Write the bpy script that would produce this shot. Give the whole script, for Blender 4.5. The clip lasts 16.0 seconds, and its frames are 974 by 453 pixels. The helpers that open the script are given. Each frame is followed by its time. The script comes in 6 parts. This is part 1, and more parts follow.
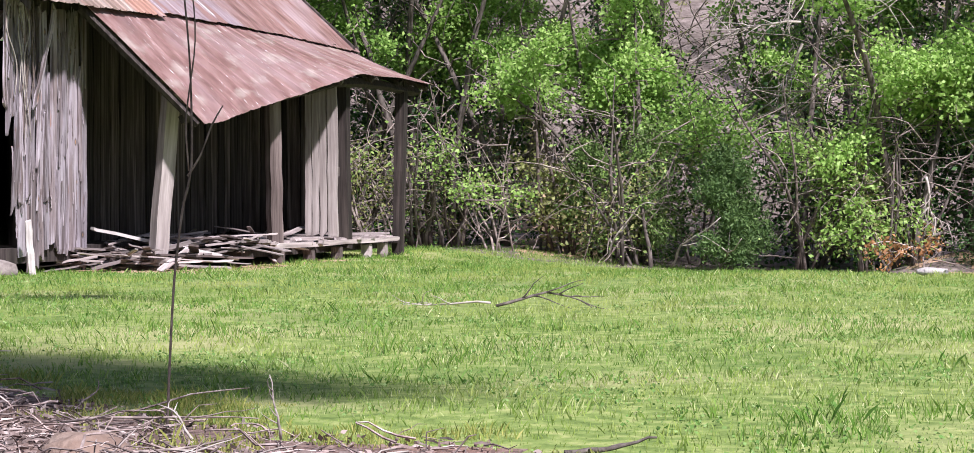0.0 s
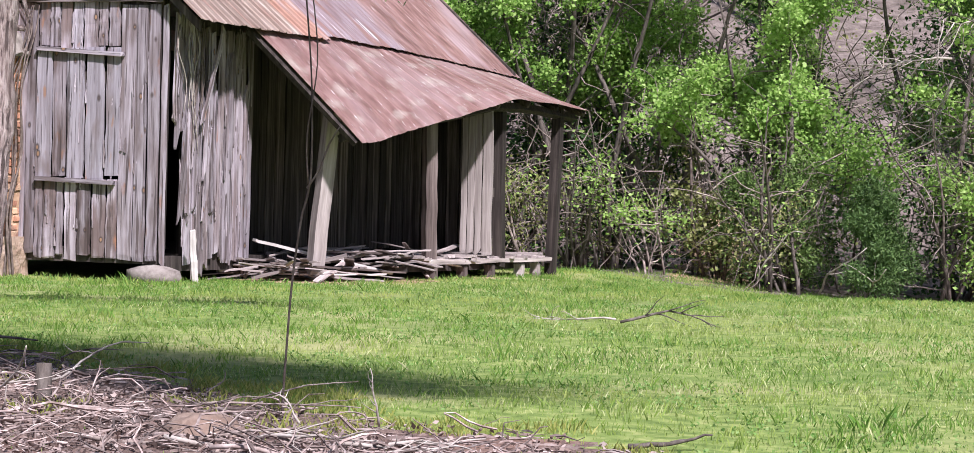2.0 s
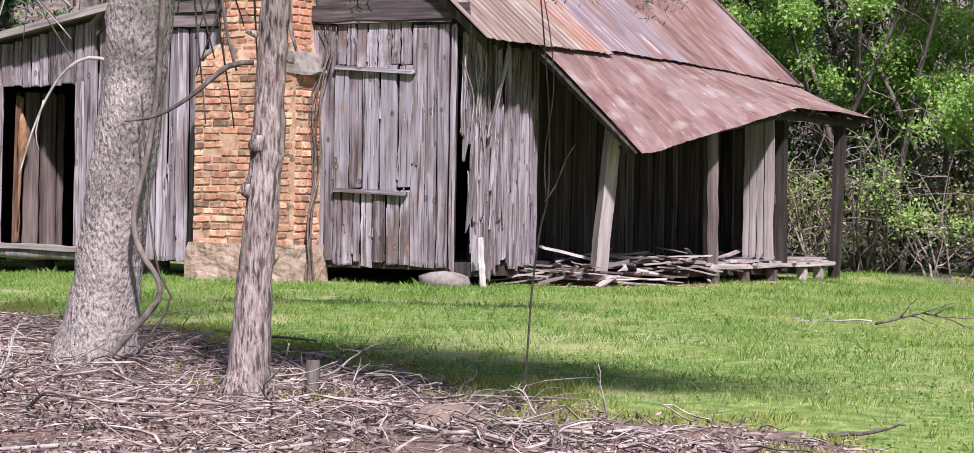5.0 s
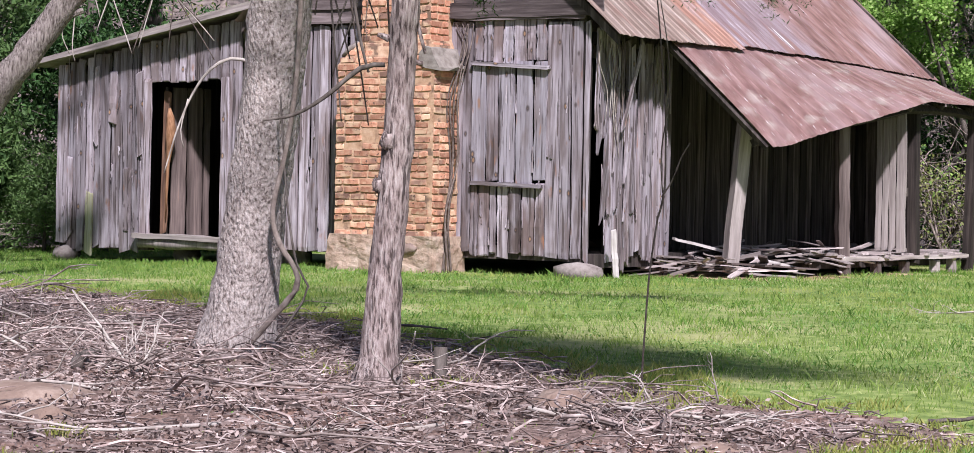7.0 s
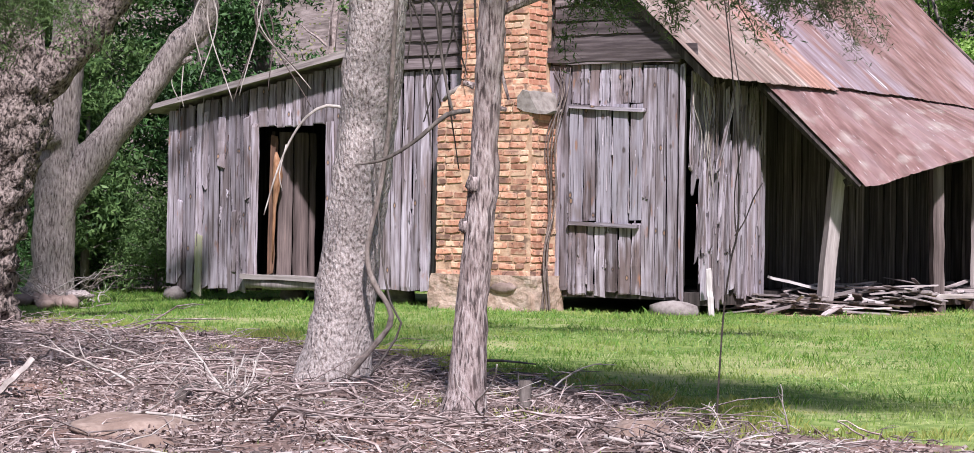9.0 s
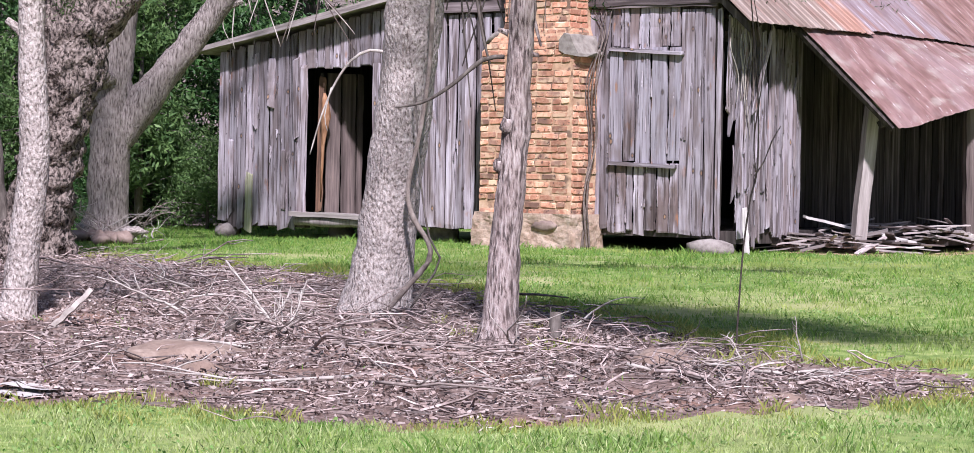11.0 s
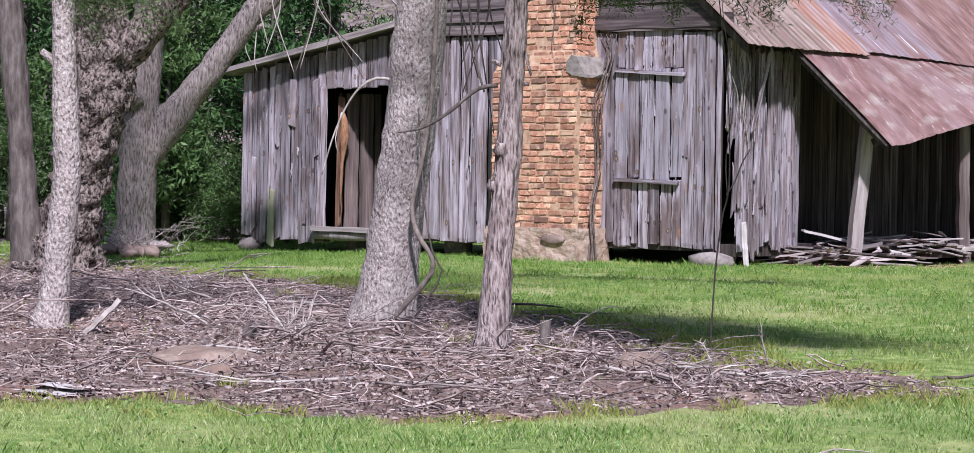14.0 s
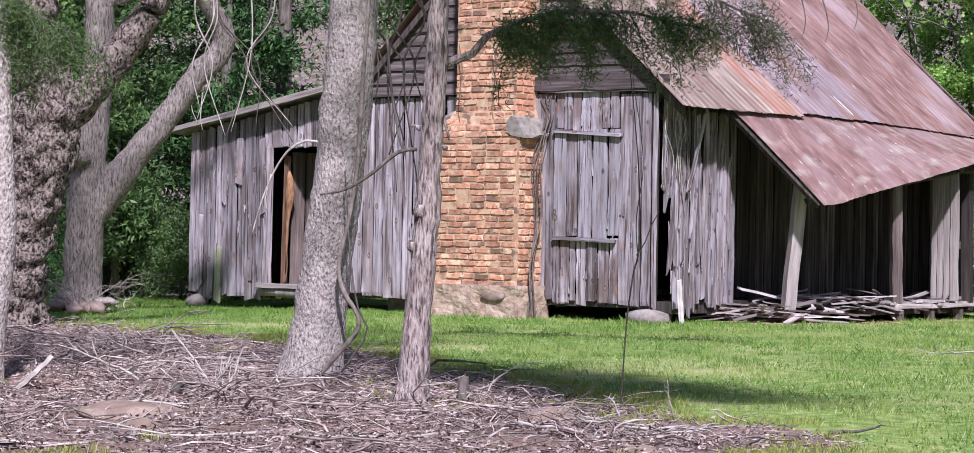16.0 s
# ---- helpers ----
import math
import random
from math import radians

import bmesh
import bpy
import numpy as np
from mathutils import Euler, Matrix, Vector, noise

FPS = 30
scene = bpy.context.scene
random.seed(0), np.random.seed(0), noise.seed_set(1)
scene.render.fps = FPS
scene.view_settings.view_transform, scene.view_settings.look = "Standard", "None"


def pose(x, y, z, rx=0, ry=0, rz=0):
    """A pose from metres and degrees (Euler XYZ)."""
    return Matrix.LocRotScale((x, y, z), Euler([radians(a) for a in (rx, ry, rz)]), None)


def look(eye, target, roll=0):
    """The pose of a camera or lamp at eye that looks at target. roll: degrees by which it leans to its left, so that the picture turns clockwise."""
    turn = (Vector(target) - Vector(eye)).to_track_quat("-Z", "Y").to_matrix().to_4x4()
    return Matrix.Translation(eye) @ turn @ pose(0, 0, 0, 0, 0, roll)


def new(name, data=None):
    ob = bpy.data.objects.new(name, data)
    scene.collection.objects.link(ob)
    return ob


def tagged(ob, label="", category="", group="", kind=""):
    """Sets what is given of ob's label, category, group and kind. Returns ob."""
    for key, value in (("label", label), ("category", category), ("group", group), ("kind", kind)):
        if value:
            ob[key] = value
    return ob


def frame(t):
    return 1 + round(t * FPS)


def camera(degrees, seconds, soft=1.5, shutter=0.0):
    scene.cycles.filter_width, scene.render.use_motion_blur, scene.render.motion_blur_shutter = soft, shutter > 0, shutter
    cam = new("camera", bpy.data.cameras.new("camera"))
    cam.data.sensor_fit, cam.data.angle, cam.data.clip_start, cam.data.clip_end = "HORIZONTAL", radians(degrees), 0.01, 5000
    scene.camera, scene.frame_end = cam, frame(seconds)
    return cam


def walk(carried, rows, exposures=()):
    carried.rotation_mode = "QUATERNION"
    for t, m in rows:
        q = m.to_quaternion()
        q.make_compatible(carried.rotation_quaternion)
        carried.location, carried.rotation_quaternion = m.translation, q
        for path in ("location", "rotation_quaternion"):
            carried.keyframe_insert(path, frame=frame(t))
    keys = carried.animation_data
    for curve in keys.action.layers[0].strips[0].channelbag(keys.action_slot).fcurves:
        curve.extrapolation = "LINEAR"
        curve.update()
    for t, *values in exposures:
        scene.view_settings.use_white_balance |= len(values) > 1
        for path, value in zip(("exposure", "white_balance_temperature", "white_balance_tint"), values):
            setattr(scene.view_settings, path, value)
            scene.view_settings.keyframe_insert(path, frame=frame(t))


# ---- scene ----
cam = camera(23.1, 16.0, soft=0.8)
PATH = [
    (0, (13.227, -18.767, 0.822), (12.61, -16.865, 0.786), -0.0),
    (0.5, (13.379, -18.908, 0.827), (12.754, -17.008, 0.822), 0.1),
    (1, (13.558, -19.16, 0.855), (12.905, -17.27, 0.875), 0.6),
    (1.5, (13.71, -19.359, 0.819), (13.005, -17.488, 0.824), 1.1),
    (2, (13.886, -19.503, 0.796), (13.124, -17.654, 0.779), 1.6),
    (2.5, (14.006, -19.663, 0.811), (13.2, -17.833, 0.793), 1.7),
    (3, (14.113, -19.806, 0.814), (13.27, -17.992, 0.802), 1.7),
    (3.5, (14.281, -19.904, 0.817), (13.401, -18.108, 0.804), 1.5),
    (4, (14.391, -20.017, 0.823), (13.473, -18.24, 0.807), 1.4),
    (4.5, (14.532, -20.13, 0.83), (13.569, -18.377, 0.814), 1.2),
    (7, (15.073, -20.642, 0.864), (13.966, -18.976, 0.834), 1.2),
    (7.5, (15.117, -20.753, 0.849), (13.989, -19.102, 0.835), 1.0),
    (8, (15.252, -20.806, 0.847), (14.1, -19.172, 0.848), 1.0),
    (10.5, (15.868, -21.415, 0.895), (14.651, -19.828, 0.874), 1.0),
    (11, (16.015, -21.519, 0.865), (14.797, -19.934, 0.816), 1.1),
    (11.5, (16.21, -21.698, 0.874), (15.002, -20.105, 0.816), 1.0),
    (12, (16.368, -21.896, 0.877), (15.177, -20.291, 0.825), 1.1),
    (12.5, (16.56, -22.016, 0.882), (15.379, -20.403, 0.835), 1.2),
    (13, (16.673, -22.201, 0.887), (15.486, -20.591, 0.844), 1.0),
    (13.5, (16.739, -22.303, 0.905), (15.526, -20.713, 0.863), 1.0),
    (14, (16.892, -22.326, 0.913), (15.654, -20.755, 0.874), 1.0),
    (14.5, (17.011, -22.382, 0.937), (15.772, -20.813, 0.911), 0.9),
    (15, (17.139, -22.451, 0.957), (15.906, -20.876, 0.942), 1.0),
    (15.5, (17.3, -22.455, 0.95), (16.074, -20.874, 0.942), 1.1),
    (16, (17.423, -22.537, 0.95), (16.207, -20.949, 0.958), 1.1),
]
walk(cam, [(t, look(eye, target, roll)) for t, eye, target, roll in PATH], [(0, 0.95, 6200, 22), (1.5, 0.93, 6200, 22), (3.5, 0.80, 6200, 22), (4.5, 0.80, 6200, 22), (7, 0.72, 6150, 22), (10.4, 0.90, 6030, 23), (11.0, 0.90, 5960, 24), (11.5, 0.72, 5960, 24), (12.5, 0.67, 5860, 24), (13.0, 0.70, 5820, 23), (14.0, 0.60, 5820, 23), (14.5, 0.73, 5880, 23), (15.5, 0.74, 5860, 24), (16, 0.74, 5850, 24)])


# ---- light ----
SUN_TO = Vector((0.50, -0.52, 0.80)).normalized()
world = bpy.data.worlds.new("sky")
scene.world = world
world.use_nodes = True
wn = world.node_tree
sky = wn.nodes.new("ShaderNodeTexSky")
sky.sky_type = "NISHITA"
sky.sun_disc = False
sky.sun_elevation = math.asin(SUN_TO.z)
sky.sun_rotation = math.atan2(SUN_TO.x, SUN_TO.y)
wn.links.new(sky.outputs[0], wn.nodes["Background"].inputs[0])
wn.nodes["Background"].inputs[1].default_value = 0.055
sun_data = bpy.data.lights.new("sun", "SUN")
sun_data.energy = 4.8
sun_data.angle = radians(3.0)
sun_data.color = (1.0, 0.97, 0.93)
sun = new("sun", sun_data)
sun.matrix_basis = look(tuple(SUN_TO * 60), (0, 0, 0))

# ---- building helpers ----
W = {}
RNG = np.random.default_rng(7)


def rnd(a, b):
    return float(RNG.uniform(a, b))


class Shape:
    """Collects vertices and faces of one mesh."""

    def __init__(self):
        self.v, self.f, self.m = [], [], []

    def add(self, verts, faces, slot=0):
        n = len(self.v)
        self.v += [tuple(p) for p in verts]
        self.f += [tuple(i + n for i in q) for q in faces]
        self.m += [slot] * len(faces)
        return self

    def tube(self, pts, radii, sides=6, rough=0.0, freq=3.0, caps=True, slot=0):
        pts = [Vector(p) for p in pts]
        verts, faces = [], []
        up = Vector((0.31, 0.17, 0.93))
        for i, p in enumerate(pts):
            d = (pts[min(i + 1, len(pts) - 1)] - pts[max(i - 1, 0)]).normalized()
            a = d.cross(up)
            if a.length < 0.05:
                a = d.cross(Vector((1, 0, 0)))
            a.normalize()
            b = d.cross(a)
            up = up if abs(d.dot(up)) < 0.98 else Vector((1, 0, 0))
            for k in range(sides):
                w = 2 * math.pi * k / sides
                q = a * math.cos(w) + b * math.sin(w)
                r = radii[i]
                if rough:
                    r *= 1 + rough * noise.noise((p + q * radii[i]) * freq) + 0.5 * rough * noise.noise((p + q * radii[i]) * freq * 3.1)
                verts.append(p + q * r)
        for i in range(len(pts) - 1):
            for k in range(sides):
                a0, b0 = i * sides + k, i * sides + (k + 1) % sides
                faces.append((a0, b0, b0 + sides, a0 + sides))
        if caps:
            faces.append(tuple(range(sides))[::-1])
            faces.append(tuple(range((len(pts) - 1) * sides, len(pts) * sides)))
        return self.add(verts, faces, slot)

    def box(self, x0, y0, z0, x1, y1, z1, slot=0):
        v = [(x, y, z) for x in (x0, x1) for y in (y0, y1) for z in (z0, z1)]
        f = [(0, 1, 3, 2), (4, 6, 7, 5), (0, 4, 5, 1), (2, 3, 7, 6), (0, 2, 6, 4), (1, 5, 7, 3)]
        return self.add(v, f, slot)

    def mesh(self, name, smooth=False):
        me = bpy.data.meshes.new(name)
        me.from_pydata(self.v, [], self.f)
        if any(self.m):
            me.polygons.foreach_set("material_index", self.m)
        if smooth:
            me.polygons.foreach_set("use_smooth", [True] * len(self.f))
        me.update()
        return me


def thing(name, loc, label, category, group="", kind=""):
    ob = new(name)
    ob.empty_display_size = 0.2
    ob.location = loc
    W[ob] = Matrix.Translation(loc)
    return tagged(ob, label, category, group, kind)


def part(name, shape, material, parent=None, label="", m=None, smooth=False):
    """Links a mesh as one object under a thing or a part; m is its pose in the world."""
    me = shape.mesh(name, smooth) if isinstance(shape, Shape) else shape
    if not me.materials:
        for mt in material if isinstance(material, (list, tuple)) else [material]:
            me.materials.append(mt)
    ob = new(name, me)
    m = m or Matrix.Identity(4)
    W[ob] = m.copy()
    if parent:
        ob.parent = parent
        ob.matrix_parent_inverse = W[parent].inverted()
    ob.matrix_basis = m
    if label:
        tagged(ob, label)
    return ob


def solo(name, shape, material, label, category, loc=(0, 0, 0), group="", kind="", smooth=False, m=None):
    ob = part(name, shape, material, None, "", m or Matrix.Translation(loc), smooth)
    return tagged(ob, label, category, group, kind)


# ---- materials ----
def mat(name, stops, scale=(8, 8, 8), detail=6.0, rough=0.85, bump=0.3, bump_scale=None, big=None, rand=0.0, metal=0.0, dist=0.01, island=False, knots=None, spec=0.3, bumpdist=None):
    """stops: colours along a grain noise. big: (colour, scale, low, high, amount): patches over it. rand: brightness change from piece to piece."""
    mt = bpy.data.materials.new(name)
    mt.use_nodes = True
    nt = mt.node_tree
    N, L = nt.nodes, nt.links
    bsdf = N["Principled BSDF"]
    co = N.new("ShaderNodeTexCoord")
    info = N.new("ShaderNodeObjectInfo")
    geo = N.new("ShaderNodeNewGeometry")
    rsock = geo.outputs["Random Per Island"] if island else info.outputs["Random"]
    shift = N.new("ShaderNodeVectorMath")
    shift.operation = "MULTIPLY_ADD"
    L.new(rsock, shift.inputs[0])
    shift.inputs[1].default_value = (13.7, 7.1, 9.3) if rand else (0, 0, 0)
    L.new(co.outputs["Object"], shift.inputs[2])
    mp = N.new("ShaderNodeMapping")
    mp.inputs["Scale"].default_value = scale
    L.new(shift.outputs[0], mp.inputs[0])
    n1 = N.new("ShaderNodeTexNoise")
    n1.inputs["Scale"].default_value = 1.0
    n1.inputs["Detail"].default_value = detail
    n1.inputs["Roughness"].default_value = 0.62
    L.new(mp.outputs[0], n1.inputs["Vector"])
    cr = N.new("ShaderNodeValToRGB")
    els = cr.color_ramp.elements
    while len(els) < len(stops):
        els.new(0.5)
    for el, (pos, col) in zip(els, stops):
        el.position = pos
        el.color = (*col, 1)
    L.new(n1.outputs["Fac"], cr.inputs["Fac"])
    colour = cr.outputs["Color"]

    def mix(fac, a, b, blend="MIX"):
        mx = N.new("ShaderNodeMix")
        mx.data_type, mx.blend_type = "RGBA", blend
        L.new(fac, mx.inputs[0]) if not isinstance(fac, float) else setattr(mx.inputs[0], "default_value", fac)
        L.new(a, mx.inputs[6])
        if isinstance(b, tuple):
            mx.inputs[7].default_value = (*b, 1)
        else:
            L.new(b, mx.inputs[7])
        return mx.outputs[2]

    for n, (col, sc, low, high, amount) in enumerate(big or []):
        nb = N.new("ShaderNodeTexNoise")
        mb = N.new("ShaderNodeMapping")
        mb.inputs["Scale"].default_value = sc if isinstance(sc, tuple) else (sc, sc, sc)
        mb.inputs["Location"].default_value = (n * 3.3 + 1.1, n * 5.7, n * 2.9)
        L.new(shift.outputs[0], mb.inputs[0])
        L.new(mb.outputs[0], nb.inputs["Vector"])
        nb.inputs["Scale"].default_value = 1.0
        nb.inputs["Detail"].default_value = 4.0
        rg = N.new("ShaderNodeMapRange")
        rg.inputs["From Min"].default_value = low
        rg.inputs["From Max"].default_value = high
        rg.inputs["To Max"].default_value = amount
        L.new(nb.outputs["Fac"], rg.inputs["Value"])
        colour = mix(rg.outputs[0], colour, col)
    if knots:
        vo = N.new("ShaderNodeTexVoronoi")
        mk = N.new("ShaderNodeMapping")
        mk.inputs["Scale"].default_value = knots
        L.new(shift.outputs[0], mk.inputs[0])
        L.new(mk.outputs[0], vo.inputs["Vector"])
        vo.inputs["Scale"].default_value = 1.0
        rk = N.new("ShaderNodeMapRange")
        rk.inputs["From Min"].default_value = 0.10
        rk.inputs["From Max"].default_value = 0.16
        rk.inputs["To Min"].default_value = 0.8
        rk.inputs["To Max"].default_value = 0.0
        L.new(vo.outputs["Distance"], rk.inputs["Value"])
        colour = mix(rk.outputs[0], colour, (0.05, 0.035, 0.03))
        # rusty heart inside the dark ring of a knot
        rc = N.new("ShaderNodeMapRange")
        rc.inputs["From Min"].default_value = 0.06
        rc.inputs["From Max"].default_value = 0.085
        rc.inputs["To Min"].default_value = 0.8
        rc.inputs["To Max"].default_value = 0.0
        L.new(vo.outputs["Distance"], rc.inputs["Value"])
        colour = mix(rc.outputs[0], colour, (0.33, 0.20, 0.12))
    if rand:
        br = N.new("ShaderNodeMapRange")
        br.inputs["To Min"].default_value = 1.0 - rand
        br.inputs["To Max"].default_value = 1.0 + rand
        L.new(rsock, br.inputs["Value"])
        hs = N.new("ShaderNodeHueSaturation")
        L.new(br.outputs[0], hs.inputs["Value"])
        L.new(colour, hs.inputs["Color"])
        colour = hs.outputs[0]
    L.new(colour, bsdf.inputs["Base Color"])
    bsdf.inputs["Roughness"].default_value = rough
    bsdf.inputs["Metallic"].default_value = metal
    bsdf.inputs["Specular IOR Level"].default_value = spec
    if bump:
        bp = N.new("ShaderNodeBump")
        bp.inputs["Strength"].default_value = bump
        bp.inputs["Distance"].default_value = bumpdist or dist
        if bump_scale:
            n2 = N.new("ShaderNodeTexNoise")
            m2 = N.new("ShaderNodeMapping")
            m2.inputs["Scale"].default_value = bump_scale
            L.new(shift.outputs[0], m2.inputs[0])
            L.new(m2.outputs[0], n2.inputs["Vector"])
            n2.inputs["Scale"].default_value = 1.0
            n2.inputs["Detail"].default_value = 5.0
            L.new(n2.outputs["Fac"], bp.inputs["Height"])
        else:
            L.new(n1.outputs["Fac"], bp.inputs["Height"])
        L.new(bp.outputs[0], bsdf.inputs["Normal"])
    return mt


def leaf_mat(name, c0, c1, c2, trans=0.35, rough=0.55, patch=()):
    mt = bpy.data.materials.new(name)
    mt.use_nodes = True
    nt = mt.node_tree
    N, L = nt.nodes, nt.links
    bsdf = N["Principled BSDF"]
    geo = N.new("ShaderNodeNewGeometry")
    cr = N.new("ShaderNodeValToRGB")
    els = cr.color_ramp.elements
    els.new(0.5)
    for el, (pos, col) in zip(els, ((0, c0), (0.5, c1), (1, c2))):
        el.position, el.color = pos, (*col, 1)
    L.new(geo.outputs["Random Per Island"], cr.inputs["Fac"])
    col_out = cr.outputs[0]
    for k, col in enumerate(patch):
        # growth in patches a step or two across
        nz = N.new("ShaderNodeTexNoise")
        nz.inputs["Scale"].default_value = (1.1, 0.55)[k % 2]
        nz.inputs["Detail"].default_value = 5.0
        shift = N.new("ShaderNodeVectorMath")
        shift.operation = "ADD"
        shift.inputs[1].default_value = (17.0 * k, 5.0, 3.0)
        L.new(geo.outputs["Position"], shift.inputs[0])
        L.new(shift.outputs[0], nz.inputs["Vector"])
        mr = N.new("ShaderNodeMapRange")
        mr.inputs["From Min"].default_value, mr.inputs["From Max"].default_value = 0.48, 0.66
        mr.inputs["To Max"].default_value = 0.75
        L.new(nz.outputs[0], mr.inputs["Value"])
        mxc = N.new("ShaderNodeMix")
        mxc.data_type = "RGBA"
        mxc.inputs[7].default_value = (*col, 1)
        L.new(mr.outputs[0], mxc.inputs[0])
        L.new(col_out, mxc.inputs[6])
        col_out = mxc.outputs[2]
    L.new(col_out, bsdf.inputs["Base Color"])
    bsdf.inputs["Roughness"].default_value = rough
    bsdf.inputs["Specular IOR Level"].default_value = 0.25
    tr = N.new("ShaderNodeBsdfTranslucent")
    L.new(col_out, tr.inputs["Color"])
    mx = N.new("ShaderNodeMixShader")
    mx.inputs[0].default_value = trans
    L.new(bsdf.outputs[0], mx.inputs[1])
    L.new(tr.outputs[0], mx.inputs[2])
    L.new(mx.outputs[0], N["Material Output"].inputs["Surface"])
    return mt


board_stops = [(0.30, (0.135, 0.112, 0.118)), (0.44, (0.235, 0.203, 0.222)), (0.57, (0.325, 0.288, 0.320)), (0.75, (0.445, 0.405, 0.445))]
CRACKS = [((0.035, 0.026, 0.026), (46, 46, 1.1), 0.58, 0.64, 0.85), ((0.075, 0.055, 0.052), (19, 19, 1.0), 0.555, 0.63, 0.75)]
board_mat = mat("weathered_board", board_stops, scale=(30, 30, 1.7), detail=7.0, rough=0.92, bump=0.8, dist=0.008,
                big=[((0.47, 0.435, 0.485), (7, 7, 1.3), 0.54, 0.68, 0.6), ((0.15, 0.115, 0.11), (5, 5, 1.3), 0.50, 0.62, 0.7), ((0.24, 0.115, 0.065), (9, 9, 3.0), 0.65, 0.72, 0.65)] + CRACKS, rand=0.36, knots=(6.0, 6.0, 3.6))
stained_board_mat = mat("brown_stained_board", board_stops, scale=(30, 30, 1.9), detail=7.0, rough=0.92, bump=0.8, dist=0.008,
                        big=[((0.115, 0.078, 0.068), (6, 6, 1.8), 0.44, 0.60, 0.8), ((0.31, 0.15, 0.08), (9, 9, 3.0), 0.60, 0.68, 0.75)] + CRACKS, rand=0.28, knots=(6.0, 6.0, 4.2))
sheltered_board_mat = mat("sheltered_board", [(0.30, (0.19, 0.165, 0.178)), (0.48, (0.30, 0.275, 0.31)), (0.72, (0.45, 0.425, 0.475))], scale=(26, 26, 1.3), detail=6.0, rough=0.92, bump=0.6, dist=0.006,
                          big=[((0.17, 0.125, 0.115), (5, 5, 1.6), 0.56, 0.68, 0.65), ((0.33, 0.17, 0.09), (9, 9, 3.2), 0.64, 0.70, 0.7)] + CRACKS[:1], rand=0.22, knots=(5.0, 5.0, 3.2))
# Inner and under-roof boards: indoor shade is put into this near-black colour.
shade_board_mat = mat("shade_dark_inner_board", [(0.3, (0.016, 0.012, 0.011)), (0.5, (0.05, 0.04, 0.037)), (0.75, (0.12, 0.1, 0.092))], scale=(24, 24, 1.0), rough=0.95, bump=0.4, rand=0.45)
# Gable siding is darkened in colour to stand for shade from the trees.
shaded_siding_mat = mat("shade_dark_siding", [(0.28, (0.03, 0.022, 0.022)), (0.5, (0.095, 0.075, 0.075)), (0.75, (0.24, 0.20, 0.20))], scale=(22, 22, 1.3), rough=0.92, bump=0.5, rand=0.35)
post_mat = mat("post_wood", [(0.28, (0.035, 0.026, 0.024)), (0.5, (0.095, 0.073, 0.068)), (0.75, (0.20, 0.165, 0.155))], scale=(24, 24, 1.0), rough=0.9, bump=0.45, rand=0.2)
# Darker copy of the post wood, with the porch roof's shade in its colour.
shade_post_mat = mat("shade_dark_post_wood", [(0.28, (0.009, 0.007, 0.006)), (0.5, (0.026, 0.02, 0.018)), (0.75, (0.07, 0.056, 0.05))], scale=(24, 24, 1.0), rough=0.92, bump=0.45)
pale_plank_mat = mat("grey_plank", [(0.25, (0.11, 0.09, 0.086)), (0.5, (0.30, 0.257, 0.248)), (0.75, (0.50, 0.445, 0.43))], scale=(22, 22, 1.2), rough=0.9, bump=0.4, rand=0.45)
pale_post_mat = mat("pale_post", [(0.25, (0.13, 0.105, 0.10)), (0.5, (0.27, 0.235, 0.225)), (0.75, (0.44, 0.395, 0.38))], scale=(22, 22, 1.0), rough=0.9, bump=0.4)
# The narrow pale dashes are painted reflections along the ribs.
tin_mat = mat("rusted_glint_roof_tin", [(0.28, (0.115, 0.060, 0.054)), (0.45, (0.19, 0.106, 0.097)), (0.6, (0.26, 0.156, 0.146)), (0.78, (0.35, 0.245, 0.236))], scale=(3.0, 7.0, 3.0), rough=0.5, bump=0.1, metal=0.1,
              big=[((0.52, 0.48, 0.50), (2.2, 26.0, 2.2), 0.66, 0.70, 0.8), ((0.38, 0.295, 0.315), (0.8, 1.6, 0.8), 0.48, 0.66, 0.65), ((0.10, 0.055, 0.052), (1.6, 3.0, 1.6), 0.6, 0.74, 0.5)], rand=0.08, spec=0.4)
# The dark patches paint the shade of holes where mortar is missing.
mortar_mat = mat("clay_mortar", [(0.3, (0.29, 0.17, 0.105)), (0.5, (0.44, 0.285, 0.185)), (0.75, (0.57, 0.42, 0.305))], scale=(9, 9, 9), rough=0.95, bump=0.5, bump_scale=(40, 40, 40), dist=0.012, big=[((0.10, 0.065, 0.05), 6.0, 0.56, 0.64, 0.8)])
brick_mat = mat("old_brick", [(0.3, (0.29, 0.125, 0.08)), (0.5, (0.45, 0.225, 0.145)), (0.72, (0.57, 0.36, 0.255))], scale=(14, 14, 14), rough=0.93, bump=0.5, bump_scale=(55, 55, 55), dist=0.006,
                big=[((0.17, 0.11, 0.09), 2.2, 0.54, 0.62, 0.7), ((0.60, 0.43, 0.29), 7.0, 0.52, 0.62, 0.75), ((0.06, 0.04, 0.035), 26.0, 0.62, 0.67, 0.8)], rand=0.34)
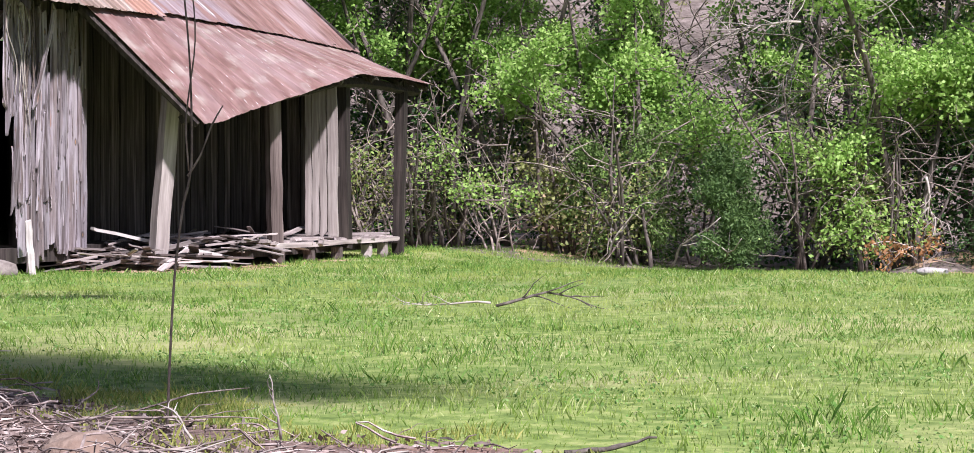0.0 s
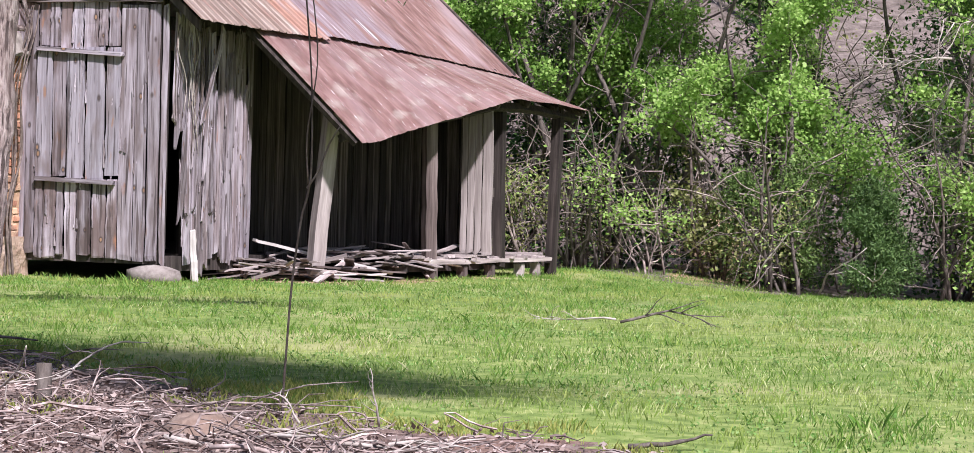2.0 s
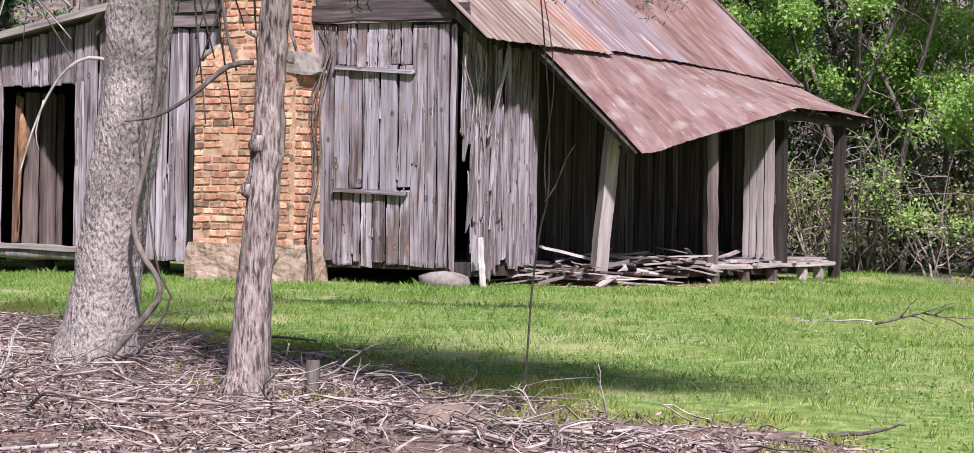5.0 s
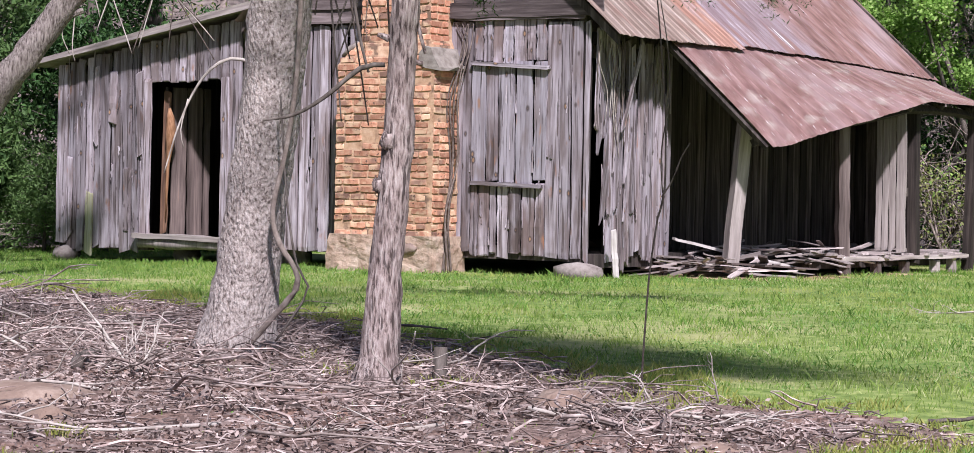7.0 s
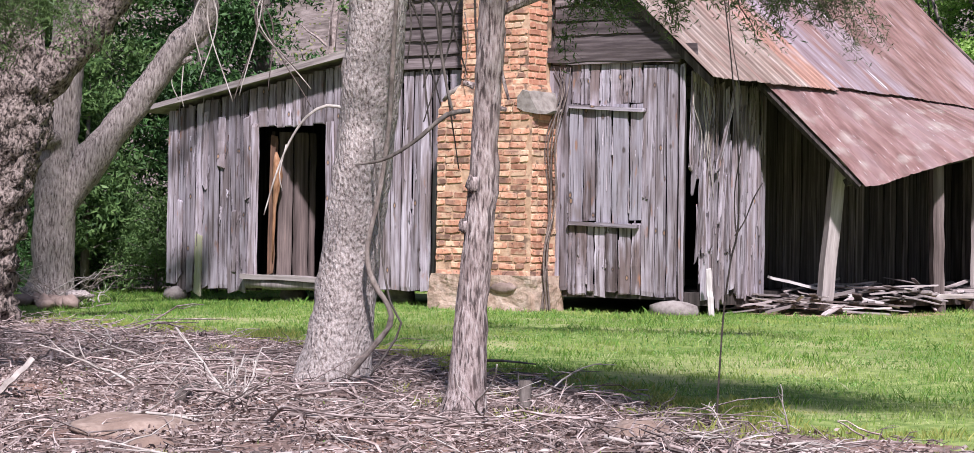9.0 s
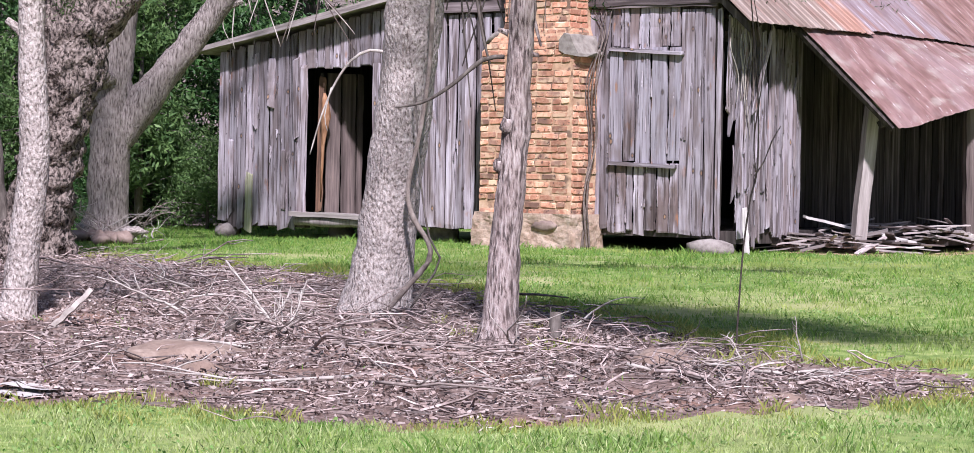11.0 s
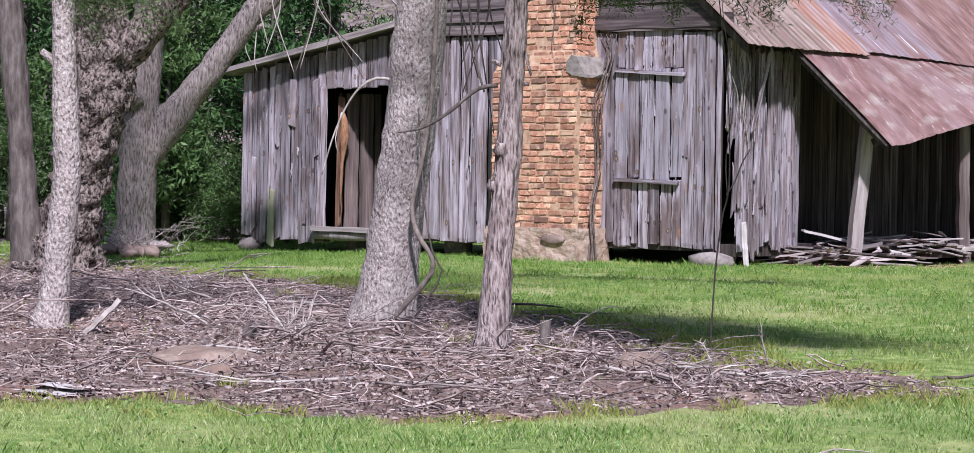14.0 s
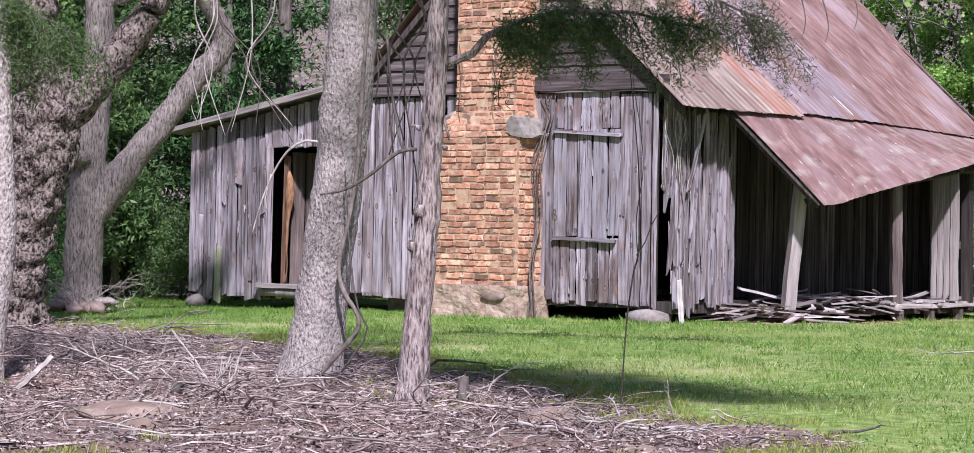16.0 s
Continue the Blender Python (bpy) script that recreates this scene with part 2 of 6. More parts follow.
stone_mat = mat("field_stone", [(0.3, (0.12, 0.10, 0.092)), (0.5, (0.23, 0.20, 0.185)), (0.75, (0.34, 0.31, 0.29))], scale=(9, 9, 9), rough=0.95, bump=0.6, bump_scale=(25, 25, 25), dist=0.015, rand=0.2)
dirt_stone_mat = mat("brown_stone", [(0.3, (0.12, 0.085, 0.072)), (0.55, (0.21, 0.155, 0.132)), (0.8, (0.30, 0.235, 0.205))], scale=(10, 10, 10), rough=0.97, bump=0.5, bump_scale=(40, 40, 40), dist=0.01)
bark_mat = mat("scaly_bark", [(0.34, (0.12, 0.093, 0.083)), (0.43, (0.31, 0.262, 0.241)), (0.56, (0.42, 0.368, 0.343)), (0.74, (0.54, 0.488, 0.46))], scale=(58, 58, 34), detail=4.0, rough=0.95, bump=1.0, bump_scale=(52, 52, 30), dist=0.03, big=[((0.18, 0.145, 0.135), 2.4, 0.5, 0.72, 0.4)])
cedar_bark_mat = mat("shaggy_cedar_bark", [(0.36, (0.075, 0.054, 0.051)), (0.46, (0.28, 0.218, 0.203)), (0.58, (0.42, 0.35, 0.333)), (0.74, (0.57, 0.50, 0.48))], scale=(70, 70, 13), detail=6.0, rough=0.95, bump=1.0, dist=0.025, big=[((0.045, 0.032, 0.03), (38, 38, 5), 0.57, 0.63, 0.85), ((0.15, 0.105, 0.095), (6, 6, 2.5), 0.5, 0.68, 0.5)])
furrow_bark_mat = mat("furrowed_bark", [(0.34, (0.06, 0.046, 0.041)), (0.45, (0.195, 0.163, 0.15)), (0.58, (0.295, 0.255, 0.236)), (0.76, (0.41, 0.365, 0.34))], scale=(56, 56, 11), detail=6.0, rough=0.95, bump=1.0, dist=0.04, big=[((0.06, 0.045, 0.04), (30, 30, 7), 0.60, 0.66, 0.6)])
gnarl_bark_mat = mat("gnarled_bark", [(0.40, (0.016, 0.012, 0.01)), (0.455, (0.10, 0.077, 0.067)), (0.56, (0.215, 0.173, 0.153)), (0.78, (0.35, 0.295, 0.265))], scale=(34, 34, 20), detail=5.0, rough=0.96, bump=1.0, bump_scale=(26, 26, 15), dist=0.06)
dark_bark_mat = mat("dark_bark", [(0.3, (0.04, 0.032, 0.028)), (0.5, (0.105, 0.088, 0.078)), (0.75, (0.2, 0.175, 0.16))], scale=(20, 20, 5), rough=0.96, bump=0.8, dist=0.02)
twig_mat = mat("dry_twig", [(0.3, (0.085, 0.06, 0.053)), (0.5, (0.235, 0.182, 0.167)), (0.74, (0.52, 0.45, 0.425))], scale=(12, 12, 12), rough=0.9, bump=0.2, rand=0.6, island=True)
branch_mat = mat("grey_branch", [(0.3, (0.20, 0.17, 0.15)), (0.55, (0.38, 0.34, 0.31)), (0.8, (0.55, 0.52, 0.48))], scale=(12, 12, 12), rough=0.9, bump=0.3, rand=0.2, island=True)
brush_mat = mat("brush_twig", [(0.3, (0.09, 0.07, 0.062)), (0.55, (0.245, 0.20, 0.18)), (0.8, (0.47, 0.41, 0.38))], scale=(12, 12, 12), rough=0.9, bump=0.0, rand=0.55, island=True)
vine_mat = mat("woody_vine", [(0.3, (0.05, 0.037, 0.032)), (0.55, (0.13, 0.102, 0.09)), (0.8, (0.25, 0.21, 0.19))], scale=(20, 20, 20), rough=0.9, bump=0.4, rand=0.2)
tan_vine_mat = mat("tan_woody_vine", [(0.3, (0.13, 0.10, 0.085)), (0.55, (0.25, 0.205, 0.18)), (0.8, (0.38, 0.33, 0.30))], scale=(20, 20, 20), rough=0.9, bump=0.4)
lawn_soil_mat = mat("lawn_soil", [(0.32, (0.08, 0.13, 0.026)), (0.5, (0.16, 0.225, 0.055)), (0.70, (0.31, 0.34, 0.125))], scale=(9, 9, 9), rough=1.0, bump=0.5, bump_scale=(40, 40, 40), dist=0.02, big=[((0.36, 0.34, 0.17), 0.6, 0.50, 0.66, 0.65), ((0.085, 0.15, 0.03), 0.4, 0.52, 0.66, 0.6)])
litter_soil_mat = mat("litter_soil", [(0.3, (0.05, 0.032, 0.027)), (0.5, (0.15, 0.102, 0.087)), (0.72, (0.32, 0.24, 0.21))], scale=(30, 30, 30), rough=1.0, bump=0.8, bump_scale=(40, 40, 40), dist=0.03, big=[((0.27, 0.16, 0.12), 1.1, 0.53, 0.66, 0.7)])
forest_mat = mat("forest_floor", [(0.3, (0.07, 0.055, 0.048)), (0.5, (0.155, 0.126, 0.113)), (0.75, (0.275, 0.23, 0.21))], scale=(3.0, 3.0, 9.0), rough=1.0, bump=0.8, bump_scale=(6, 6, 6), dist=0.1, big=[((0.06, 0.05, 0.035), 0.35, 0.5, 0.7, 0.6)])
clay_mat = mat("bare_clay", [(0.3, (0.25, 0.16, 0.10)), (0.5, (0.40, 0.27, 0.18)), (0.75, (0.52, 0.38, 0.27))], scale=(6, 6, 6), rough=1.0, bump=0.5, bump_scale=(20, 20, 20), dist=0.03, big=[((0.30, 0.27, 0.12), 1.0, 0.5, 0.66, 0.6)])
grass_mat = leaf_mat("grass", (0.085, 0.185, 0.026), (0.185, 0.32, 0.052), (0.345, 0.435, 0.12), trans=0.42, patch=((0.11, 0.24, 0.03), (0.43, 0.48, 0.145)))
leaf_bright = leaf_mat("young_leaf", (0.21, 0.38, 0.075), (0.34, 0.54, 0.135), (0.49, 0.66, 0.24), trans=0.5)
leaf_mid = leaf_mat("green_leaf", (0.13, 0.26, 0.05), (0.23, 0.40, 0.085), (0.35, 0.52, 0.145), trans=0.46)
leaf_dark = leaf_mat("cedar_and_shade_leaf", (0.02, 0.055, 0.016), (0.04, 0.10, 0.028), (0.075, 0.155, 0.045), trans=0.2)
leaf_spray = leaf_mat("cedar_spray_leaf", (0.04, 0.075, 0.024), (0.08, 0.135, 0.042), (0.14, 0.21, 0.075), trans=0.3)
leaf_olive = leaf_mat("olive_leaf", (0.14, 0.165, 0.05), (0.235, 0.26, 0.09), (0.35, 0.35, 0.155), trans=0.35)
dead_leaf = leaf_mat("dead_leaf", (0.075, 0.047, 0.039), (0.24, 0.176, 0.155), (0.47, 0.39, 0.362), trans=0.18, rough=0.9)
tar_mat = mat("old_felt_edge", [(0.3, (0.16, 0.14, 0.12)), (0.6, (0.34, 0.31, 0.27))], scale=(9, 9, 9), rough=0.9, bump=0.3)
white_mat = mat("pale_board", [(0.3, (0.26, 0.235, 0.225)), (0.6, (0.48, 0.45, 0.435))], scale=(40, 40, 3), rough=0.9, bump=0.3)
def smooth(a, b, x):
    t = min(1.0, max(0.0, (x - a) / (b - a)))
    return t * t * (3 - 2 * t)


def ground_z(x, y):
    z = -0.08 * smooth(-1, -10, y) - 0.028 * max(0.0, min(-y - 10.0, 10.0))
    z += -0.26 * smooth(1.5, 10, y) * smooth(3.5, 7.0, x)
    z -= 0.04 * smooth(-1.5, -3.0, x) * smooth(-4, -1.0, y)
    z += 0.24 * smooth(9.0, 10.6, y) * smooth(8.7, 9.8, x)
    d = y + 0.25 * (abs(x) if x < 0 else 0) - 0.12 * max(0.0, x)
    z += 13.0 * smooth(15, 60, d) + 20.0 * smooth(40, 130, d)
    return z + 0.02 * noise.noise((x * 0.7, y * 0.7, 0)) + 0.012 * noise.noise((x * 2.3, y * 2.3, 4))


FAR_EDGE = [(-14, -5.0), (-6, -5.4), (0.8, -6.1), (4.9, -7.3), (7.6, -9.45), (9.75, -10.55), (10.7, -10.95), (11.2, -11.3), (11.8, -11.6)]
NEAR_EDGE = [(-14, -26), (4.0, -17.5), (8.1, -14.65), (8.6, -14.3), (9.2, -14.25), (9.75, -14.1), (10.2, -13.8), (10.5, -13.3), (10.75, -12.6), (11.2, -12.0), (11.8, -11.6)]


def edge_at(line, x):
    for (x0, y0), (x1, y1) in zip(line, line[1:]):
        if x0 <= x <= x1:
            return y0 + (y1 - y0) * (x - x0) / (x1 - x0)
    return None


def litter_depth(x, y):
    """How far inside the brush-covered bed a point lies, in metres; negative outside it."""
    far, near = edge_at(FAR_EDGE, x), edge_at(NEAR_EDGE, x)
    if far is None or near is None:
        return -1.0
    w = 0.35 * noise.noise((x * 0.9, y * 0.9, 2.0)) + 0.18 * noise.noise((x * 3, y * 3, 5.0))
    return min(far - y, y - near) + w


xs = np.concatenate([-np.geomspace(600, 9.5, 26), np.arange(-9, 16.01, 0.2), np.geomspace(16.6, 600, 26)])
ys = np.concatenate([-np.geomspace(600, 27, 14), np.arange(-26, 12.01, 0.2), np.geomspace(12.5, 900, 40)])
gs = Shape()
gs.v = [(float(x), float(y), ground_z(float(x), float(y))) for y in ys for x in xs]
nx = len(xs)
for j in range(len(ys) - 1):
    for i in range(nx - 1):
        a = j * nx + i
        gs.f.append((a, a + 1, a + nx + 1, a + nx))
        cx, cy = float(xs[i] + xs[i + 1]) / 2, float(ys[j] + ys[j + 1]) / 2
        wood = cy > 9.0 + 1.2 * noise.noise((cx * 0.5, 0, 9)) - 0.15 * max(0, cx - 6) or cx < -7.5
        clay = (cx > 9.2 and 8.5 < cy < 11.5 or abs(cx - 4.6 + 0.3 * (cy - 11)) < 0.6 and 9.3 < cy < 22) and noise.noise((cx * 1.3, cy * 1.3, 3)) > -0.25
        clay = clay or 2.4 < cx < 3.95 + 0.25 * noise.noise((cx, cy * 1.3, 8)) and 0.9 < cy < 5.2
        gs.m.append(1 if litter_depth(cx, cy) > 0.0 else (3 if clay else (2 if wood else 0)))
ground = solo("ground", gs, [lawn_soil_mat, litter_soil_mat, forest_mat, clay_mat], "rough lawn with bare brushy soil and a leaf-strewn wooded slope", "ground", kind="structure", smooth=True)


# ---- boards ----
def plank_shape(length, width, th, ragged=0.03, bow=0.006, taper=0.0):
    """A sawn board along local z, its face towards local -y."""
    s = Shape()
    rings = [0.0, 0.02, 0.14, 0.27, 0.4, 0.53, 0.66, 0.8, 0.98, 1.0]
    bx = [rnd(-bow, bow) for _ in rings]
    by = [rnd(-bow, bow) * 0.7 for _ in rings]
    verts = []
    e0, e1 = (rnd(-ragged, ragged), rnd(-ragged, ragged)), (rnd(-ragged, ragged) * 0.5, rnd(-ragged, ragged) * 0.5)
    for i, r in enumerate(rings):
        w = width / 2 * (1 - taper * r) + rnd(-0.006, 0.003) * min(1.0, width / 0.1)
        inset = 0.004 if i in (0, len(rings) - 1) else 0.0
        for sx, sy in ((-1, -1), (1, -1), (1, 1), (-1, 1)):
            side = 0 if sx < 0 else 1
            z = r * length + (e0[side] if i < 2 else 0) + (e1[side] if i > len(rings) - 3 else 0)
            y = (-th + inset) if sy < 0 else 0.0
            verts.append((sx * (w - inset) + bx[i], y + by[i], z))
    faces = [(3, 2, 1, 0)]
    n = len(rings)
    for i in range(n - 1):
        for k in range(4):
            a, b = i * 4 + k, i * 4 + (k + 1) % 4
            faces.append((a, b, b + 4, a + 4))
    faces.append(tuple(range((n - 1) * 4, n * 4)))
    return s.add(verts, faces)


def board_row(parent, material, x0, x1, z0, z1, place, th=0.024, wide=(0.11, 0.2), gap=0.019, ragged=0.025, name="board", lean=0.6, skip=()):
    """Upright boards side by side from x0 to x1; z0 and z1 may be functions of x; place(x, z) gives the pose of a board's foot."""
    x = x0
    while x < x1 - 0.03:
        w = min(rnd(*wide), x1 - x)
        if x1 - x - w < 0.05:
            w = x1 - x
        xc = x + w / 2
        if not any(a < xc < b for a, b in skip):
            lo = z0(xc) if callable(z0) else z0
            hi = z1(xc) if callable(z1) else z1
            lo += rnd(-0.03, 0.02)
            m = place(xc, lo) @ pose(0, rnd(-0.004, 0.0), 0, rnd(-0.25, 0.25), rnd(-lean, lean), rnd(-1.0, 1.0))
            mt = material[int(rnd(0, len(material) - 0.001))] if isinstance(material, list) else material
            part(name, plank_shape(hi - lo, w - gap * rnd(0.5, 1.6), th * rnd(0.7, 1.5), ragged * rnd(0.3, 1.6)), mt, parent, "", m)
        x += w


def stone_shape(rx, ry, rz, seed, sides=9, rows=6, rough=0.22):
    s = Shape()
    verts, faces = [], []
    for j in range(rows + 1):
        ph = math.pi * j / rows
        for k in range(sides):
            w = 2 * math.pi * k / sides
            p = Vector((math.sin(ph) * math.cos(w), math.sin(ph) * math.sin(w), math.cos(ph)))
            r = 1 + rough * noise.noise(p * 1.4 + Vector((seed, seed * 0.7, 0))) + 0.4 * rough * noise.noise(p * 3.5 + Vector((seed, 0, seed)))
            verts.append((p.x * rx * r, p.y * ry * r, p.z * rz * r))
    for j in range(rows):
        for k in range(sides):
            a, b = j * sides + k, j * sides + (k + 1) % sides
            faces.append((a, a + sides, b + sides, b))
    return s.add(verts, faces)


# ---- the house ----
house = thing("house", (0.4, 3.5, 0), "abandoned grey board cabin with brick chimney and rusted roof", "house")
FRONT = lambda x, z: pose(x, 0, z)
SIDE = lambda y, z: pose(2.6, y, z, 0, 0, 90)


def shed_roof(x):
    return 2.27 + (x + 5.07) * 0.181


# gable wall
gable = part("gable_wall", Shape().box(-1.72, 0.012, 2.5, 2.5, 0.12, 2.66), shade_board_mat, house)
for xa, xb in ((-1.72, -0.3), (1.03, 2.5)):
    part("sill_beam", Shape().box(xa, 0.01, 0.16, xb, 0.15, 0.30), shade_board_mat, gable)
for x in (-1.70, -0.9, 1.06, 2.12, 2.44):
    part("stud", Shape().box(x, 0.014, 0.3, x + 0.09, 0.11, 2.5), shade_board_mat, gable)
board_row(gable, board_mat, -1.75, -0.16, 0.17, 2.62, FRONT, wide=(0.10, 0.19))
board_row(gable, board_mat, 2.07, 2.6, 0.19, 2.6, FRONT, wide=(0.13, 0.2))
board_row(gable, board_mat, 0.86, 1.16, 0.2, 2.63, FRONT, wide=(0.13, 0.2))
board_row(gable, [sheltered_board_mat, board_mat, stained_board_mat], 1.16, 2.07, 2.20, 2.64, FRONT, wide=(0.10, 0.17), ragged=0.008)
board_row(gable, [stained_board_mat, stained_board_mat, board_mat], 1.16, 2.07, 0.2, 0.95, FRONT, wide=(0.09, 0.17))
shutter_s = Shape().box(1.2, -0.005, 1.2, 2.03, 0.02, 1.32)
shutter = part("window_shutter", shutter_s, shade_board_mat, house, "closed board shutter")
part("batten", Shape().box(1.2, -0.005, 1.85, 2.03, 0.02, 1.97), shade_board_mat, shutter)
board_row(shutter, [sheltered_board_mat, sheltered_board_mat, stained_board_mat], 1.16, 2.085, 0.965, 2.20, lambda x, z: pose(x, -0.006, z), wide=(0.13, 0.24), ragged=0.008)
for zc, xa, xb, nm in ((2.205, 1.17, 2.13, "window_lintel"), (0.966, 1.16, 2.05, "window_sill")):
    part(nm, plank_shape(xb - xa, 0.075, 0.04, 0.02), board_mat, house, "", pose(xa, -0.065, zc, 0, 90 + (3.2 if zc > 2 else 2.0), 0) @ pose(0, 0.02, 0, 0, 0, 90))
# horizontal siding in the gable
siding = part("gable_siding", Shape().box(-1.6, 0.02, 2.66, 2.4, 0.05, 2.8).box(-0.6, 0.02, 2.8, 1.3, 0.05, 4.0), shade_board_mat, house)


z = 2.645
while z < 4.6:
    h = 0.155
    for xa, xb in ((-1.9, -0.05), (0.95, 2.8)):
        reach = max(0.0, (4.85 - z - 0.13) / 0.945)
        xa2, xb2 = max(xa, 0.35 - reach), min(xb, 0.35 + reach)
        if xb2 - xa2 > 0.15:
            part("siding_board", plank_shape(xb2 - xa2, h + 0.03, 0.02, 0.03), shaded_siding_mat, siding, "",
                 Matrix.Translation((xa2, -0.035, z + h / 2)) @ pose(0, 0, 0, -9 + rnd(-3, 3), rnd(-0.5, 0.5), 0) @ pose(0, 0, 0, 0, 90, 0))
    z += h
part("corner_board", plank_shape(1.85, 0.16, 0.03, 0.02), shaded_siding_mat, house, "", pose(0.9, -0.05, 2.735, 0, 90, 0))

# side wall by the gable corner
side = part("side_wall", Shape().box(2.46, 0.14, 2.38, 2.58, 7.1, 2.5), shade_board_mat, house)
part("sill_beam", Shape().box(2.42, 0.14, 0.1, 2.58, 1.62, 0.24), shade_board_mat, side)
for y in (0.45, 1.0, 1.52):
    part("stud", Shape().box(2.48, y, 0.24, 2.585, y + 0.08, 2.38), shade_board_mat, side)
board_row(side, board_mat, 0.3, 1.62, lambda y: 0.13 - 0.05 * math.sin(y * 5), 2.45, SIDE, wide=(0.05, 0.16), gap=0.022, lean=1.5, ragged=0.09)
for k in range(9):
    yy, zz = rnd(0.3, 1.55), rnd(0.15, 1.2)
    part("split_board", plank_shape(rnd(0.7, 1.4), rnd(0.025, 0.06), rnd(0.012, 0.03), 0.15), board_mat, side, "", pose(2.628, yy, zz, rnd(-1, 1), rnd(-3.5, 3.5), 90))
board_row(side, board_mat, 0.03, 0.3, 1.45, 2.5, SIDE, wide=(0.06, 0.1), lean=3.0, ragged=0.16)
part("board", plank_shape(1.35, 0.09, 0.02, 0.1), board_mat, side, "", pose(2.62, 0.2, 0.62, 0, 5, 84))
part("broken_board", plank_shape(0.9, 0.05, 0.02, 0.05), board_mat, side, "", pose(2.66, 0.5, 1.5, 10, 6, 90))
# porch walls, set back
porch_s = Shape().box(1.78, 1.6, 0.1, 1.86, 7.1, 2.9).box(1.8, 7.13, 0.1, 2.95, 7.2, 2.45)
# Near-black board colour carries the shade under the porch roof.
porch_shade_mat = mat("shade_dark_porch_board", [(0.3, (0.013, 0.010, 0.009)), (0.5, (0.048, 0.038, 0.034)), (0.75, (0.15, 0.127, 0.117))], scale=(24, 24, 1.0), rough=0.95, bump=0.5, rand=0.6)
porch_wall = part("porch_wall", porch_s, shade_board_mat, house, "unpainted boards with the porch shade put into their colour")
board_row(porch_wall, porch_shade_mat, 1.62, 7.1, 0.24, 2.5, lambda y, z: pose(1.9, y, z, 0, 0, 90), wide=(0.13, 0.24), gap=0.012)
board_row(porch_wall, porch_shade_mat, 1.9, 2.56, 0.24, 2.4, lambda x, z: pose(x, 7.1, z), wide=(0.11, 0.2), gap=0.012)
board_row(porch_wall, porch_shade_mat, 2.56, 2.92, 0.27, 2.1, lambda x, z: pose(x, 7.08, z), wide=(0.08, 0.14), gap=0.012, lean=1.2)
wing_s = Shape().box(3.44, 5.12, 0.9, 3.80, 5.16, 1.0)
wing = part("wing_wall", wing_s, shade_board_mat, house, "sunlit strip of grey boards between porch posts")
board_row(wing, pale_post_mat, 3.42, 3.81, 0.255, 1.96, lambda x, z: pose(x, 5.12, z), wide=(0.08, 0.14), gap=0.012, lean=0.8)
part("return_wall", Shape().box(1.8, 1.58, 0.1, 2.58, 1.64, 2.5), shade_board_mat, house)
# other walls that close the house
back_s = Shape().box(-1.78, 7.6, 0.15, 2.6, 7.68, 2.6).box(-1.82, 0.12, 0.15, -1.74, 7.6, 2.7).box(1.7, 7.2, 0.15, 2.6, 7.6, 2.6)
part("back_wall", back_s, shade_board_mat, house)
part("house_floor", Shape().box(-1.72, 0.15, 0.17, 2.44, 7.6, 0.23), shade_board_mat, house)

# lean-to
lean = part("lean_to_wall", Shape().box(-4.7, 0.012, 0.1, -3.32, 0.12, 0.2), shade_board_mat, house)
part("girt", Shape().box(-4.7, 0.012, 2.06, -1.85, 0.09, 2.16), shade_board_mat, lean)
part("stud", Shape().box(-2.2, 0.014, 0.2, -2.1, 0.1, 2.5), shade_board_mat, lean)
part("end_wall", Shape().box(-4.74, 0.1, 0.1, -4.68, 2.94, 2.27), shade_board_mat, lean)
part("rear_wall", Shape().box(-4.74, 2.95, 0.1, -1.85, 3.0, 2.6), shade_board_mat, lean)
board_row(lean, board_mat, -4.74, -3.3, lambda x: 0.12 + 0.03 * math.sin(x * 9), lambda x: shed_roof(x) - 0.1, FRONT, wide=(0.09, 0.2), ragged=0.03)
board_row(lean, board_mat, -3.3, -2.14, 2.045, lambda x: shed_roof(x) - 0.1, FRONT, wide=(0.12, 0.22), ragged=0.012)
board_row(lean, board_mat, -2.14, -1.77, 0.2, lambda x: shed_roof(x) - 0.1, FRONT, wide=(0.12, 0.2))
moss = mat("mossy_board", [(0.3, (0.17, 0.165, 0.09)), (0.5, (0.32, 0.32, 0.20)), (0.75, (0.44, 0.42, 0.38))], scale=(26, 26, 1.2), rough=0.95, bump=0.4)
part("mossy_board", plank_shape(0.66, 0.10, 0.03, 0.09), moss, lean, "board stained yellow-green with moss", pose(-4.22, -0.012, 0.09, 0, 1.0, 0))
part("door_jamb", plank_shape(1.82, 0.11, 0.035, 0.02), board_mat, lean, "", pose(-3.33, -0.025, 0.25, 0, 0.4, 0))
part("door_jamb", plank_shape(1.82, 0.10, 0.035, 0.02), board_mat, lean, "", pose(-2.16, -0.025, 0.25, 0, -0.3, 0))
part("doorsill", plank_shape(1.36, 0.06, 0.2, 0.03), pale_post_mat, lean, "worn plank doorsill", pose(-3.44, 0.06, 0.27, 0, 90.8, 0))
